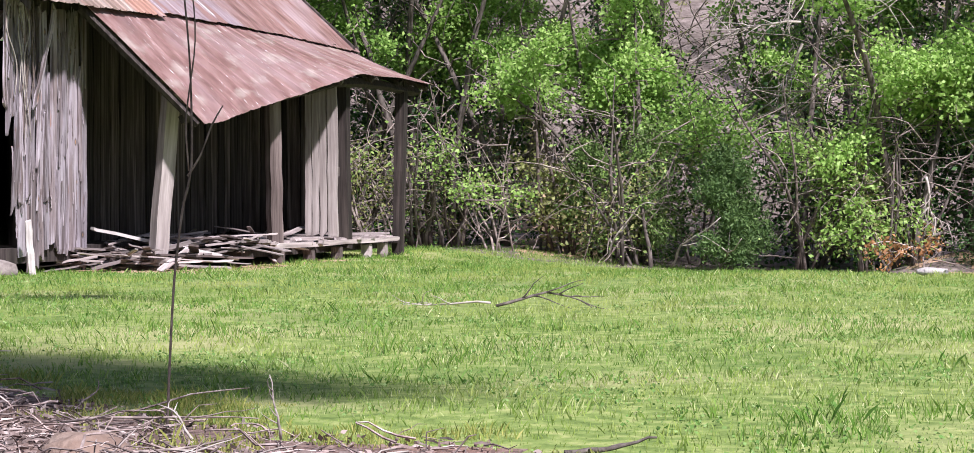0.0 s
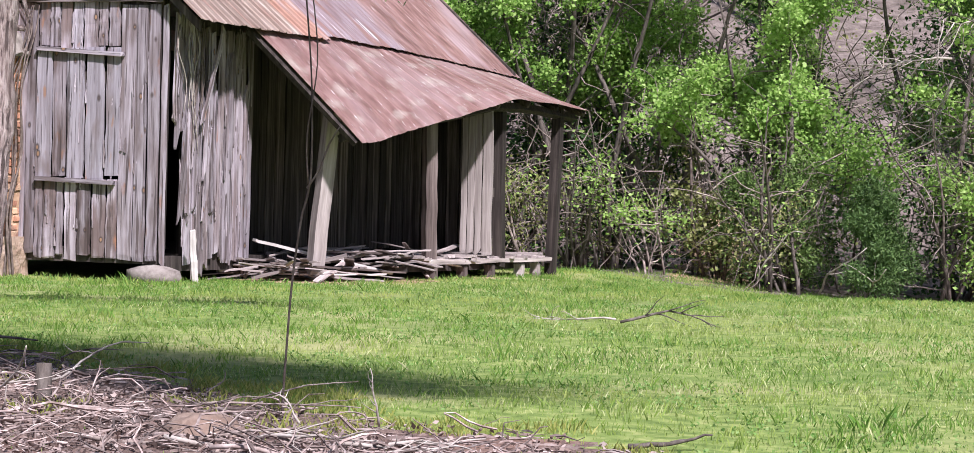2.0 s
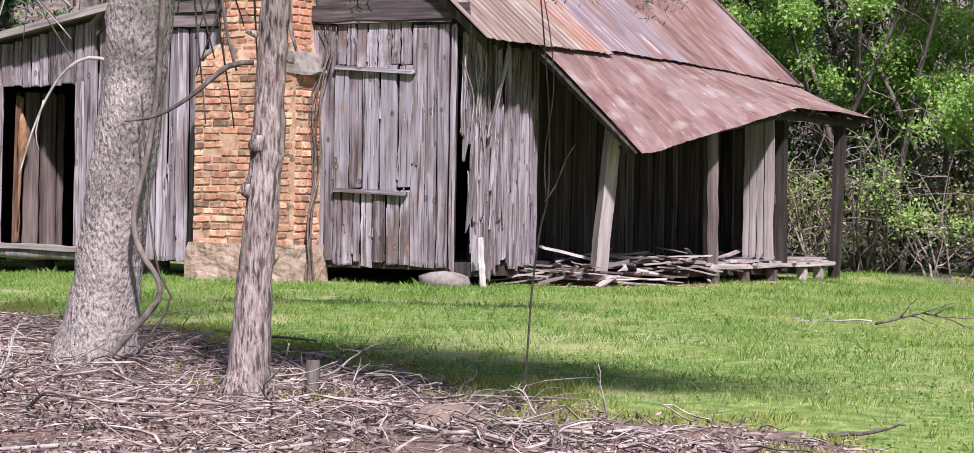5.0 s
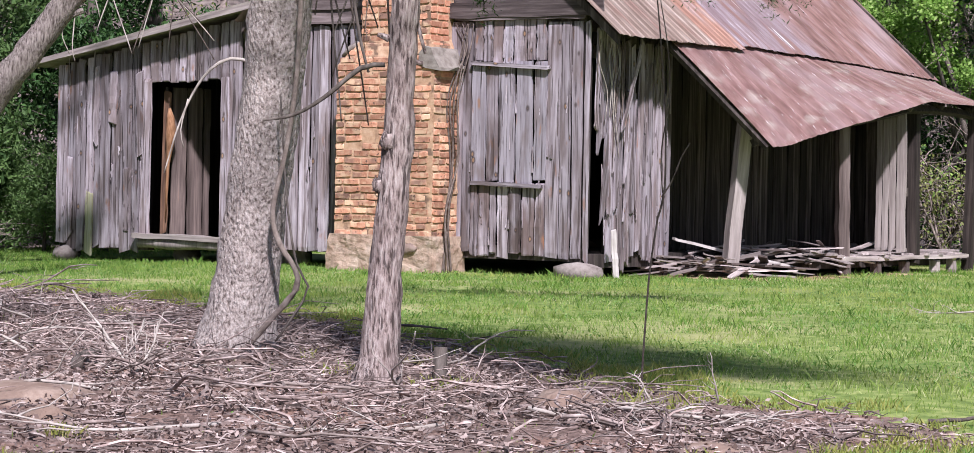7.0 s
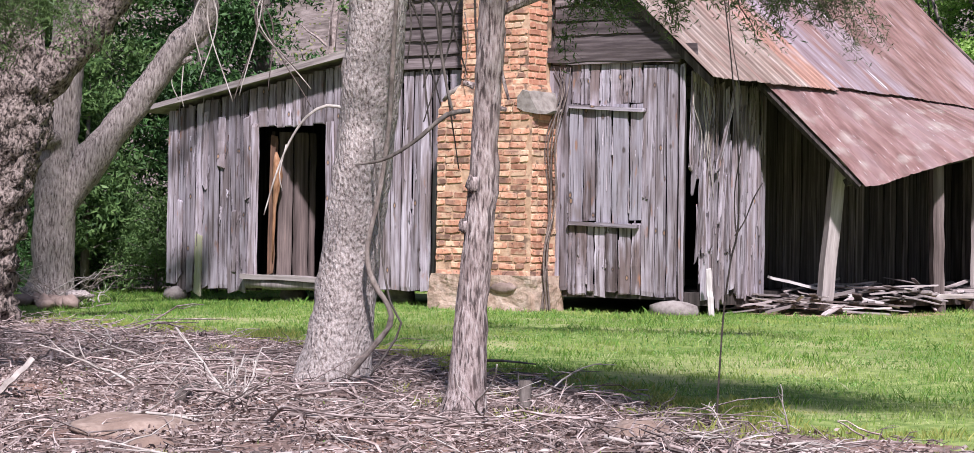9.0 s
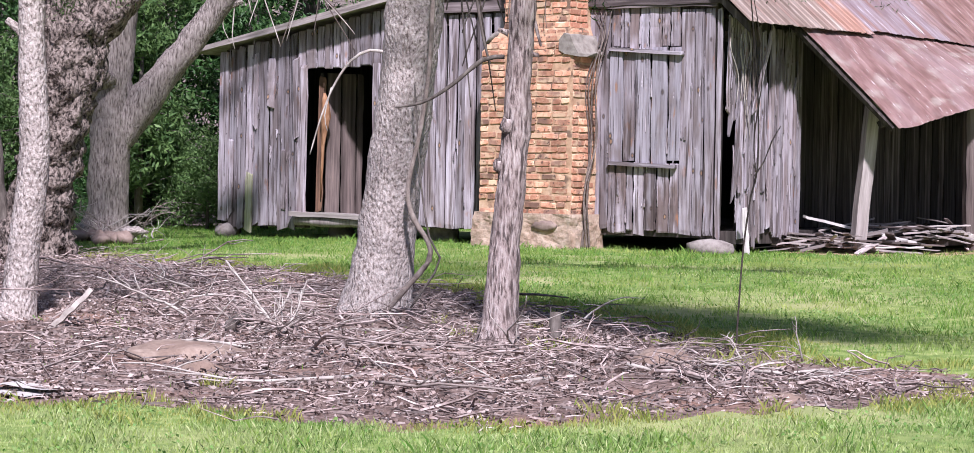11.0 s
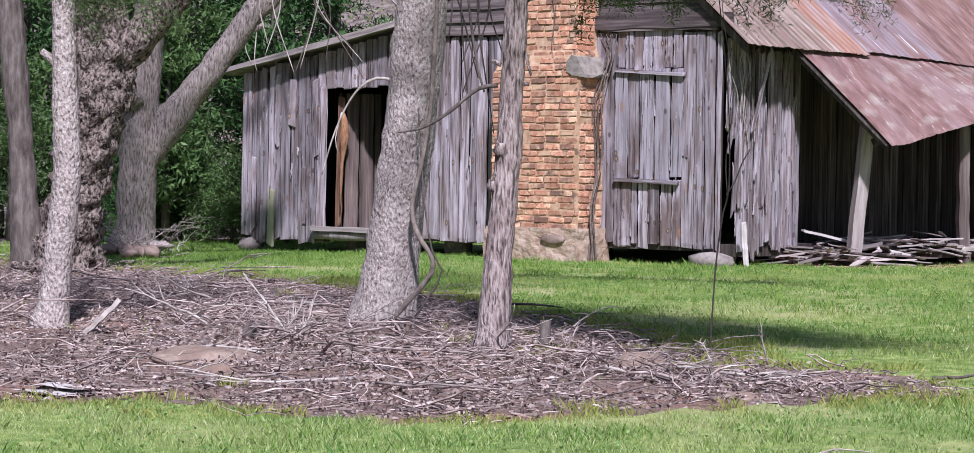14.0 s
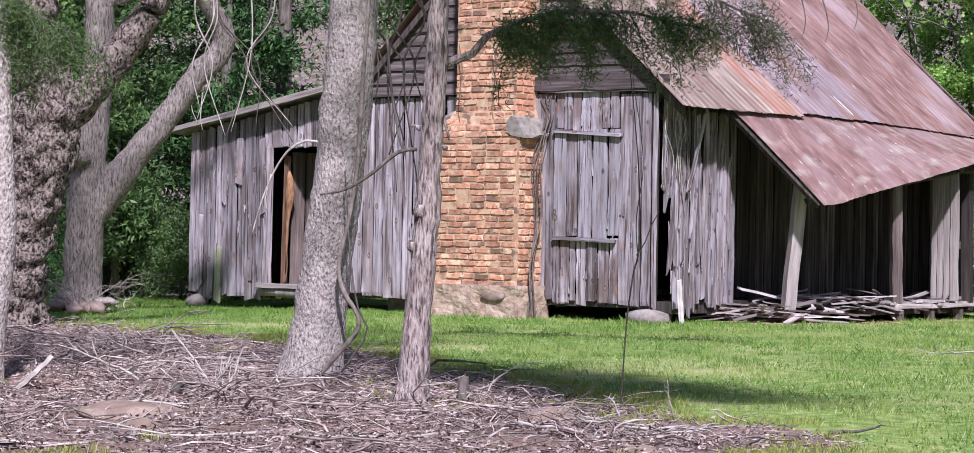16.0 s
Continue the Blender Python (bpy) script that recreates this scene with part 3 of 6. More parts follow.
part("sill_log", Shape().tube([(-3.40 + 0.22 * i, -0.05, 0.185 + 0.008 * math.sin(i * 2.1)) for i in range(7)], [0.055, 0.062, 0.058, 0.063, 0.06, 0.058, 0.05], 9, 0.25, 9), pale_plank_mat, lean, "rotten log under the doorsill", smooth=True)
for x, z0, ln, wd in ((-3.42, 1.18, 0.95, 0.085), (-3.86, 1.55, 0.6, 0.10), (-4.12, 1.30, 0.9, 0.06), (-4.52, 0.2, 0.95, 0.07), (-3.62, 0.25, 0.8, 0.06)):
    part("broken_board", plank_shape(ln, wd, 0.02, 0.07, 0.006, -0.15), board_mat, lean, "", pose(x, -0.03, z0, rnd(-0.5, 1.0), rnd(-1, 1), rnd(-3, 3)))
part("lean_to_floor", Shape().box(-4.68, 0.13, 0.16, -1.85, 2.95, 0.19), shade_board_mat, house)
door_leaf = part("door", Shape().box(-3.24, 0.17, 0.24, -3.2, 0.20, 1.98), shade_board_mat, house, "brown plank door standing open")
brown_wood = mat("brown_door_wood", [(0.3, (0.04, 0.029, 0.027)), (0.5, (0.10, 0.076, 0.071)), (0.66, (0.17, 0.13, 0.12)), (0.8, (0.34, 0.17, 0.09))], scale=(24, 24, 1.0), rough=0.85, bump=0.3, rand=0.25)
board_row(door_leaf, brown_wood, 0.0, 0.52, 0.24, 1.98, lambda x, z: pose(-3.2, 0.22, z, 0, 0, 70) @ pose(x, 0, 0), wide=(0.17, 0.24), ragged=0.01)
rusty_wood = mat("rusty_door_edge", [(0.3, (0.04, 0.022, 0.016)), (0.5, (0.11, 0.062, 0.042)), (0.75, (0.23, 0.13, 0.08))], scale=(24, 24, 2.0), rough=0.9, bump=0.4)
part("door_edge", plank_shape(1.62, 0.085, 0.03, 0.05), rusty_wood, door_leaf, "rust-brown split door edge", pose(-3.215, 0.15, 0.30, 0, 1.0, 30))
shred = mat("rust_brown_bark", [(0.3, (0.13, 0.06, 0.03)), (0.5, (0.27, 0.14, 0.075)), (0.75, (0.40, 0.24, 0.15))], scale=(40, 40, 6), rough=0.95, bump=0.8)
part("hanging_shred", Shape().tube([(-3.10, 0.09, 1.73), (-3.08, 0.08, 1.62), (-3.06, 0.08, 1.45), (-3.09, 0.09, 1.3), (-3.12, 0.10, 1.1), (-3.14, 0.11, 0.8), (-3.16, 0.12, 0.45)], [0.012, 0.042, 0.058, 0.045, 0.022, 0.016, 0.008], 12, 0.4, 14), shred, door_leaf, "rust-brown shredded bark strip", smooth=True)
# slivers lifting off the weathered boards
for k in range(150):
    wl, xa, xb = ((side, 0.1, 1.58), (gable, 1.05, 2.55), (gable, -1.7, -0.4), (lean, -4.65, -3.4))[(0, 0, 1, 1, 2, 3, 0)[k % 7]]
    u, zz = rnd(xa, xb), rnd(0.3, 2.3)
    m = (pose(2.628, u, zz, 0, 0, 90) if wl is side else pose(u, -0.028, zz)) @ pose(0, 0, 0, rnd(0.5, 4.0) * (1 if k % 2 else -1), rnd(-2.5, 2.5), rnd(-20, 20))
    part("splinter", plank_shape(rnd(0.08, 0.38), rnd(0.008, 0.028), rnd(0.004, 0.010), 0.02, 0.003, rnd(0.2, 0.9)), board_mat, wl, "", m)
for k in range(26):
    u, zz = rnd(-4.68, -3.45), rnd(0.5, 1.95)
    part("splinter", plank_shape(rnd(0.08, 0.22), rnd(0.02, 0.045), rnd(0.006, 0.012), 0.03, 0.004, 0.85), board_mat, lean, "", pose(u, -0.045, zz + 0.12, 180, 0, 0) @ pose(0, -0.02, 0, rnd(-11, -4), rnd(-6, 6), 0))
lroof = Shape()
for y0, y1, dz in ((-0.22, 3.1, 0.0),):
    xa, xb = -5.07, -1.6
    za, zb = shed_roof(xa), shed_roof(xb) + 0.02
    v = [(x, y, z + o) for x, z in ((xa, za), (xb, zb)) for y in (y0, y1) for o in (-0.05, 0.0)]
    lroof.add(v, [(0, 1, 3, 2), (4, 6, 7, 5), (0, 4, 5, 1), (2, 3, 7, 6), (0, 2, 6, 4), (1, 5, 7, 3)])
lean_roof = part("lean_to_roof", lroof, tar_mat, house, "low grey lean-to roof")
part("fascia", plank_shape(3.5, 0.06, 0.025, 0.02), pale_plank_mat, lean_roof, "", Matrix.Translation((-5.06, -0.225, shed_roof(-5.09) - 0.035)) @ pose(0, 0, 0, 0, 90 - 10.3, 0))


# ---- roofs ----
def tin_sheet(at, u0, u1, rows=7, ribs=5, up=0.0045, lip=0.0):
    """One crimped sheet; at(u, v) gives a point and the sheet's normal; u runs along the eave, v from the top to the eave."""
    s = Shape()
    us = []
    for r in range(ribs):
        c = (r + 0.5) / ribs
        us += [(c - 0.3 / ribs, 0.0), (c - 0.1 / ribs, 0.0), (c, 1.0), (c + 0.1 / ribs, 0.0)]
    us = [(0.0, 0.4)] + us + [(1.0, 0.4)]
    verts, faces = [], []
    jag = [rnd(-0.004, 0.004) for _ in us]
    n = len(us)
    for layer in (0, 1):
        for i in range(rows + 1):
            for k, (u, hgt) in enumerate(us):
                v = i / rows
                p, nor = at(u0 + (u1 - u0) * u, v + (jag[k] + lip if i == rows else 0))
                verts.append(p + nor * (up * hgt - 0.004 * layer))
    for layer in (0, 1):
        o = layer * n * (rows + 1)
        for i in range(rows):
            for k in range(n - 1):
                a = o + i * n + k
                q = (a, a + n, a + n + 1, a + 1)
                faces.append(q if layer == 0 else q[::-1])
    o = n * (rows + 1)
    for k in range(n - 1):
        a = rows * n + k
        faces.append((a, a + o, a + o + 1, a + 1))
    for i in range(rows):
        for k in (0, n - 1):
            a = i * n + k
            faces.append((a, a + n, a + n + o, a + o) if k else (a, a + o, a + n + o, a + n))
    return s.add(verts, faces)


def main_eave_z(y):
    return 2.49 + 0.05 * math.sin(max(0, y) / 7.9 * math.pi) - 0.10 * max(0.0, y) / 7.9


def main_roof_at(u, v):
    y = u
    top = Vector((0.35, y, 4.86 - 0.05 * math.sin(max(0, y) / 7.9 * math.pi)))
    bot = Vector((2.98, y, main_eave_z(y)))
    p = top.lerp(bot, v)
    p.z += -0.03 * math.sin(v * math.pi) + 0.012 * noise.noise((y * 1.3, v * 3, 1))
    d = (bot - top).normalized()
    return p, Vector((0, 1, 0)).cross(d) * 1.0 if d.z > 0 else Vector((-d.z, 0, d.x))


roof = part("main_roof", Shape().box(0.30, -0.15, 4.76, 0.40, 7.9, 4.83), shade_board_mat, house, "steep rusted tin roof")
tan_tin = mat("tan_roof_tin", [(0.28, (0.125, 0.083, 0.066)), (0.5, (0.23, 0.17, 0.143)), (0.75, (0.35, 0.295, 0.265))], scale=(2.0, 6.5, 2.0), rough=0.55, bump=0.1, metal=0.1, big=[((0.2, 0.11, 0.09), (1.2, 5.0, 1.2), 0.52, 0.66, 0.7)], rand=0.12)
orange_tin = mat("orange_rust_tin", [(0.3, (0.17, 0.085, 0.063)), (0.5, (0.28, 0.155, 0.118)), (0.75, (0.37, 0.25, 0.21))], scale=(2.0, 8.0, 2.0), rough=0.6, bump=0.1, big=[((0.30, 0.24, 0.24), (1.2, 4.0, 1.2), 0.5, 0.62, 0.7)])
# Its near-white dashes are rib highlights put into the colour.
blue_tin = mat("blue_grey_glint_tin", [(0.28, (0.16, 0.10, 0.105)), (0.5, (0.26, 0.195, 0.215)), (0.75, (0.36, 0.31, 0.345))], scale=(1.6, 9.0, 1.6), rough=0.45, bump=0.1, metal=0.15, big=[((0.24, 0.13, 0.11), (1.0, 4.0, 1.0), 0.5, 0.62, 0.75), ((0.66, 0.64, 0.68), (1.6, 24.0, 1.6), 0.64, 0.68, 0.85)], rand=0.06)
# Lichen and rust patches, plus fine pale dashes painted as rib glints.
lichen_tin = mat("lichened_glint_porch_tin", [(0.28, (0.125, 0.064, 0.058)), (0.45, (0.20, 0.112, 0.103)), (0.6, (0.27, 0.165, 0.155)), (0.78, (0.35, 0.245, 0.236))], scale=(3.0, 5.0, 3.0), rough=0.5, bump=0.1, metal=0.1,
                 big=[((0.30, 0.215, 0.22), (1.0, 1.4, 1.0), 0.48, 0.64, 0.6), ((0.42, 0.37, 0.335), (4.5, 2.2, 4.5), 0.55, 0.70, 0.55), ((0.11, 0.06, 0.055), (1.6, 3.0, 1.6), 0.58, 0.7, 0.5), ((0.55, 0.50, 0.50), (9.0, 26.0, 9.0), 0.66, 0.70, 0.8)], spec=0.4)
y = -0.2
while y < 7.85:
    part("roof_sheet", tin_sheet(main_roof_at, y, y + 0.675, ribs=5, up=0.010 if y < 2.0 else 0.005, lip=0.02 if y < 2.0 else 0.0), tan_tin if y < 1.4 else (orange_tin if y < 2.0 else (blue_tin if y < 4.2 else tin_mat)), roof)
    y += 0.675


def left_roof_at(u, v):
    top, bot = Vector((0.35, u, 4.87)), Vector((-1.92, u, 2.69))
    d = (bot - top).normalized()
    return top.lerp(bot, v), Vector((d.z, 0, -d.x))


y = -0.2
while y < 7.85:
    part("roof_sheet", tin_sheet(left_roof_at, y, y + 0.675, rows=3, ribs=3), tin_mat, roof)
    y += 0.675
for sx, ex, ez in ((1, 2.96, 2.46), (-1, -1.88, 2.67)):
    a, b = Vector((0.35, -0.16, 4.78)), Vector((ex, -0.16, ez))
    for yy in (-0.13, 1.9, 3.9, 5.9, 7.75):
        s = Shape().add([(p.x, yy + o, p.z + q) for p in (a, b) for o in (0, 0.05) for q in (-0.11, -0.01)], [(0, 1, 3, 2), (4, 6, 7, 5), (0, 4, 5, 1), (2, 3, 7, 6), (0, 2, 6, 4), (1, 5, 7, 3)])
        part("rafter", s, shade_board_mat, roof)

EAVE = [(1.34, 3.97, 1.372), (1.7, 3.97, 1.405), (2.06, 3.97, 1.47), (2.5, 3.97, 1.545), (2.97, 3.97, 1.62), (3.67, 3.97, 1.73), (4.65, 3.97, 1.895), (5.38, 3.97, 2.01), (6.56, 3.97, 2.015), (7.72, 3.97, 1.985)]


def eave_y(yq):
    for (y0, x0, z0), (y1, x1, z1) in zip(EAVE, EAVE[1:]):
        if yq <= y1 or y1 == EAVE[-1][0]:
            t = (yq - y0) / (y1 - y0)
            return Vector((x0 + (x1 - x0) * t, yq, z0 + (z1 - z0) * t))


def porch_roof_at(u, v):
    """u from 0 at the near end to 1 at the far end."""
    yt = 0.98 + u * 6.84
    top = Vector((2.89, yt, main_eave_z(yt) + 0.012))
    bot = eave_y(1.34 + u * 6.38)
    p = top.lerp(bot, v)
    p.z += 0.05 * math.sin(v * math.pi) * (0.4 - u) + 0.012 * noise.noise((u * 9, v * 3, 7))
    q = porch_dir(u)
    return p, q


def porch_dir(u):
    top0, top1 = Vector((2.89, 0.98 + u * 6.84, 2.5)), Vector((2.89, 1.02 + u * 6.84, 2.5))
    bot = eave_y(1.34 + u * 6.38)
    n = (bot - top0).cross(top1 - top0)
    n.normalize()
    return n if n.z > 0 else -n


porch_roof = part("porch_roof", Shape().box(2.72, 1.95, 2.33, 2.8, 7.8, 2.42), shade_board_mat, house, "sagging rusted tin porch roof")
for k in range(9):
    part("roof_sheet", tin_sheet(porch_roof_at, k / 9, (k + 1) / 9 + 0.002, rows=8, ribs=3, up=0.006), lichen_tin, porch_roof)
for k in range(8):
    u = k / 7 * 0.99 + 0.004
    t0, n0 = porch_roof_at(u, 0.02)
    t1, _ = porch_roof_at(u, 0.97)
    part("rafter", Shape().tube([t0 - n0 * 0.06, t1 - n0 * 0.06], [0.045, 0.04], 4), shade_board_mat, porch_roof)
pts = [porch_roof_at(k / 10 * 0.98 + 0.01, 0.88) for k in range(11)]
s = Shape().tube([a - na * 0.14 for a, na in pts], [0.055] * 11, 4)
part("eave_beam", s, shade_board_mat, porch_roof)
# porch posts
# The two far posts take the copy darkened for shade.
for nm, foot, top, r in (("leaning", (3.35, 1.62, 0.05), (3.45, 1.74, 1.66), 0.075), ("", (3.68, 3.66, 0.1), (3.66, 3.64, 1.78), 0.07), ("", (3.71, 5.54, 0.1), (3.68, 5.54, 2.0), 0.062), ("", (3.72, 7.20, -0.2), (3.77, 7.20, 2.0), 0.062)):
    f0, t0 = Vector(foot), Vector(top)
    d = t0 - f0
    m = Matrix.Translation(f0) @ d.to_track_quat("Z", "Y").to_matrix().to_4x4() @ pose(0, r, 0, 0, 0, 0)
    part("porch_post", plank_shape(d.length, r * 2, r * 1.8, 0.02, 0.008), pale_post_mat if nm else (post_mat if foot[1] < 4 else shade_post_mat), house, "leaning pale post" if nm else "", m)
# deck that is left at the far end, and its piers
deck = part("porch_deck", Shape().box(1.9, 3.0, 0.08, 3.6, 7.0, 0.15), shade_board_mat, house, "collapsing plank porch floor")
y = 3.35
while y < 7.0:
    w = rnd(0.11, 0.16)
    part("deck_board", plank_shape(rnd(1.7, 1.86), w - 0.01, 0.03, 0.05), pale_plank_mat, deck, "", pose(1.95, y, 0.235 + rnd(-0.01, 0.015), 0, 90 + rnd(-0.5, 0.5), 0) @ pose(0, 0, 0, 0, 0, 90) @ pose(0, 0, 0, 0, 0, rnd(-2, 2)))
    y += w
part("deck_beam", plank_shape(3.6, 0.05, 0.08, 0.03), pale_plank_mat, deck, "", pose(3.7, 3.5, 0.185, -90, 0, 0) @ pose(0, 0, 0, 0, 0, 90))
for y in (3.7, 4.5, 5.3, 6.2, 6.7):
    part("pier", plank_shape(0.34, 0.10, 0.10, 0.01), pale_plank_mat if y > 6 else post_mat, deck, "", pose(3.66, y, -0.2, 0, rnd(-2, 2), 90))

# chimney
ch = Shape()


def taper_box(s, a, b):
    v = [(x, y, z) for (x0, x1, y0, y1, z) in (a, b) for x, y in ((x0, y0), (x1, y0), (x1, y1), (x0, y1))]
    s.add([(p[0], p[1], p[2]) for p in v], [(3, 2, 1, 0), (4, 5, 6, 7), (0, 1, 5, 4), (1, 2, 6, 5), (2, 3, 7, 6), (3, 0, 4, 7)])


taper_box(ch, (-0.26, 0.99, -0.49, 0.0, 0.0), (-0.26, 0.99, -0.49, 0.0, 2.16))
taper_box(ch, (-0.26, 0.99, -0.49, 0.0, 2.16), (0.0, 0.88, -0.42, 0.0, 2.44))
taper_box(ch, (0.0, 0.88, -0.42, 0.0, 2.44), (0.0, 0.88, -0.42, 0.0, 5.35))
chimney = part("chimney", ch, mortar_mat, house, "old orange brick chimney with clay mortar")
brick_meshes = []
for k in range(6):
    L0 = (0.205, 0.19, 0.2, 0.105, 0.21, 0.195)[k]
    s = Shape()
    x, zz = L0 / 2, 0.029
    v = []
    for yy, sh in ((0.0, 0.0), (-0.012, 0.004)):
        # eight-cornered worn face, chipped differently on each brick
        c = 0.008
        v += [(px + rnd(-0.004, 0.004), yy, pz + rnd(-0.004, 0.004)) for px, pz in ((-x + sh, -zz + sh + c), (-x + sh + c, -zz + sh), (0, -zz + sh), (x - sh - c, -zz + sh), (x - sh, -zz + sh + c), (x - sh, zz - sh - c), (x - sh - c, zz - sh), (0, zz - sh), (-x + sh + c, zz - sh), (-x + sh, zz - sh - c))]
    s.add(v, [tuple(range(10, 20))] + [(i, (i + 1) % 10, 10 + (i + 1) % 10, 10 + i) for i in range(10)])
    me = s.mesh("brick")
    me.materials.append(brick_mat)
    brick_meshes.append((me, L0, s))
rest = Shape()


def lay(x0, x1, z, place, single):
    x = x0 + rnd(0, 0.02) - (0.1 if rnd(0, 1) < 0.5 else 0)
    while x < x1 - 0.05:
        k = int(rnd(0, 5.999))
        me, L0, s = brick_meshes[k]
        if x < x0:
            me, L0, s = brick_meshes[3]
            x = x0
        if x + L0 > x1 + 0.01:
            me, L0, s = brick_meshes[3]
            if x + L0 > x1 + 0.03:
                break
        m = place(x + L0 / 2, z + rnd(-0.006, 0.006)) @ pose(0, rnd(-0.004, 0.007), 0, 0, rnd(-3.0, 3.0), 0)
        if rnd(0, 1) > 0.035:
            if single:
                part("brick", me, brick_mat, chimney, "", m)
            else:
                rest.add([m @ Vector(p) for p in s.v], s.f)
        x += L0 + rnd(0.010, 0.022)


z = 0.40
while z < 5.3:
    t = smooth(2.16, 2.44, z)
    xl, xr, yf = -0.26 + 0.26 * t, 0.99 - 0.11 * t, -0.49 + 0.07 * t
    lay(xl, xr, z, lambda x, q: pose(x, yf, q), z < 3.82)
    lay(yf, -0.02, z, lambda y, q: pose(xr, y, q, 0, 0, 90), z < 2.0)
    lay(0.02, -yf, z, lambda y, q: pose(xl, -y, q, 0, 0, -90), False)
    z += 0.0755
tagged(part("upper_bricks", rest, mat("old_brick_joined", [(0.3, (0.34, 0.135, 0.085)), (0.5, (0.48, 0.225, 0.145)), (0.72, (0.58, 0.34, 0.25))], scale=(14, 14, 14), rough=0.93, bump=0.5, rand=0.3, island=True), chimney), kind="stuff")
cap_mat = mat("pale_capstone", [(0.3, (0.14, 0.118, 0.103)), (0.5, (0.22, 0.195, 0.175)), (0.75, (0.31, 0.28, 0.255))], scale=(12, 12, 12), rough=0.95, bump=0.8, bump_scale=(25, 25, 25), dist=0.01)
profile = ((0.80, 2.15), (0.90, 2.12), (1.07, 2.10), (1.075, 2.13), (1.01, 2.235), (0.955, 2.335), (0.87, 2.35), (0.81, 2.27))
v = [(x + rnd(-0.012, 0.012), y, z + rnd(-0.012, 0.012)) for y in (-0.515, -0.36, -0.2, -0.03) for x, z in profile]
sh = Shape().add(v, [tuple(range(7, -1, -1)), tuple(range(24, 32))] + [(8 * j + i, 8 * j + (i + 1) % 8, 8 * j + 8 + (i + 1) % 8, 8 * j + 8 + i) for j in range(3) for i in range(8)])
part("shoulder_stone", sh, cap_mat, chimney, "pale slanting capstone")
part("shoulder_stone", stone_shape(0.16, 0.16, 0.05, 5.0), stone_mat, chimney, "", pose(-0.14, -0.34, 2.32, 0, -40, 0), smooth=True)
bm_ = bmesh.new()
bmesh.ops.create_cube(bm_, size=1.0)
bmesh.ops.subdivide_edges(bm_, edges=bm_.edges[:], cuts=9, use_grid_fill=True)
for v in bm_.verts:
    p = Vector((v.co.x * 1.36 + 0.37, v.co.y * 0.6 - 0.25, v.co.z * 0.42 + 0.17))
    k = 0.035 * noise.noise(p * 4.0) + 0.018 * noise.noise(p * 11.0)
    p.y -= k + 0.02 * (0.38 - p.z)
    p.x += (k + 0.05 * max(0, 0.35 - p.z)) * (1 if p.x > 0.37 else -1)
    v.co = p
base_me = bpy.data.meshes.new("chimney_base")
bm_.to_mesh(base_me)
bm_.free()
part("chimney_base", base_me, mat("rubble_plaster", [(0.3, (0.20, 0.13, 0.09)), (0.5, (0.35, 0.26, 0.20)), (0.75, (0.50, 0.41, 0.34))], scale=(7, 7, 7), rough=0.95, bump=0.8, bump_scale=(18, 18, 18), dist=0.03, big=[((0.2, 0.15, 0.12), 4.0, 0.55, 0.68, 0.8)]), chimney, "crumbling plastered stone footing")
part("base_stone", stone_shape(0.17, 0.03, 0.06, 6.2, 11, 7, 0.6), dirt_stone_mat, chimney, "dark grey stone in the footing", pose(0.68, -0.555, 0.24), smooth=True)
# stones and piers under the sills
for x, y, rx, rz in ((2.52, -0.02, 0.30, 0.11), (2.3, 0.55, 0.16, 0.15), (-1.5, 0.5, 0.2, 0.17), (-4.62, 0.08, 0.17, 0.11), (-3.2, 0.6, 0.17, 0.14), (2.4, 1.75, 0.15, 0.15), (2.3, 3.4, 0.2, 0.17), (-1.5, 3.5, 0.2, 0.2), (2.2, 7.2, 0.25, 0.2), (0.4, 3.5, 0.3, 0.2)):
    solo("foundation_stone", stone_shape(rx, 0.17, rz, x * 3.1 + y), stone_mat, "grey field stone under the cabin sill", "stone", (x, y - 0.05, ground_z(x, y) + rz * 0.55), group="foundation stones", smooth=True)
# loose planks fallen on the porch
for k in range(110):
    L0 = rnd(0.3, 1.5)
    y = rnd(1.35, 4.7)
    x = rnd(2.5, 3.68)
    a = 90 + rnd(-38, 38) if k % 4 else rnd(0, 360)
    zz = 0.07 + 0.009 * (k % 18) + (0.08 if y > 2.5 else 0)
    tilt = 90 + rnd(-9, 9)
    m = Matrix.Translation((x, y, zz)) @ pose(0, 0, 0, 0, 0, a) @ pose(0, 0, 0, 0, tilt, 0) @ pose(0, 0, -L0 / 2, 0, 0, 90)
    solo("loose_plank", plank_shape(L0, rnd(0.02, 0.10), rnd(0.010, 0.020), 0.09), (pale_plank_mat, post_mat, pale_plank_mat)[k % 3], "broken grey plank lying on the collapsed porch", "plank", group="fallen planks", m=m)
m = Matrix.Translation((2.62, 1.75, 0.40)) @ (Vector((3.75, 2.6, 0.10)) - Vector((2.62, 1.75, 0.40))).to_track_quat("Z", "Y").to_matrix().to_4x4()
solo("loose_plank", plank_shape(1.45, 0.09, 0.03, 0.03), white_mat, "pale plank slanting off the porch floor", "plank", group="fallen planks", m=m)
m = Matrix.Translation((2.9, 1.15, 0.05)) @ Vector((0.6, 0.75, 0.22)).to_track_quat("Z", "Y").to_matrix().to_4x4()
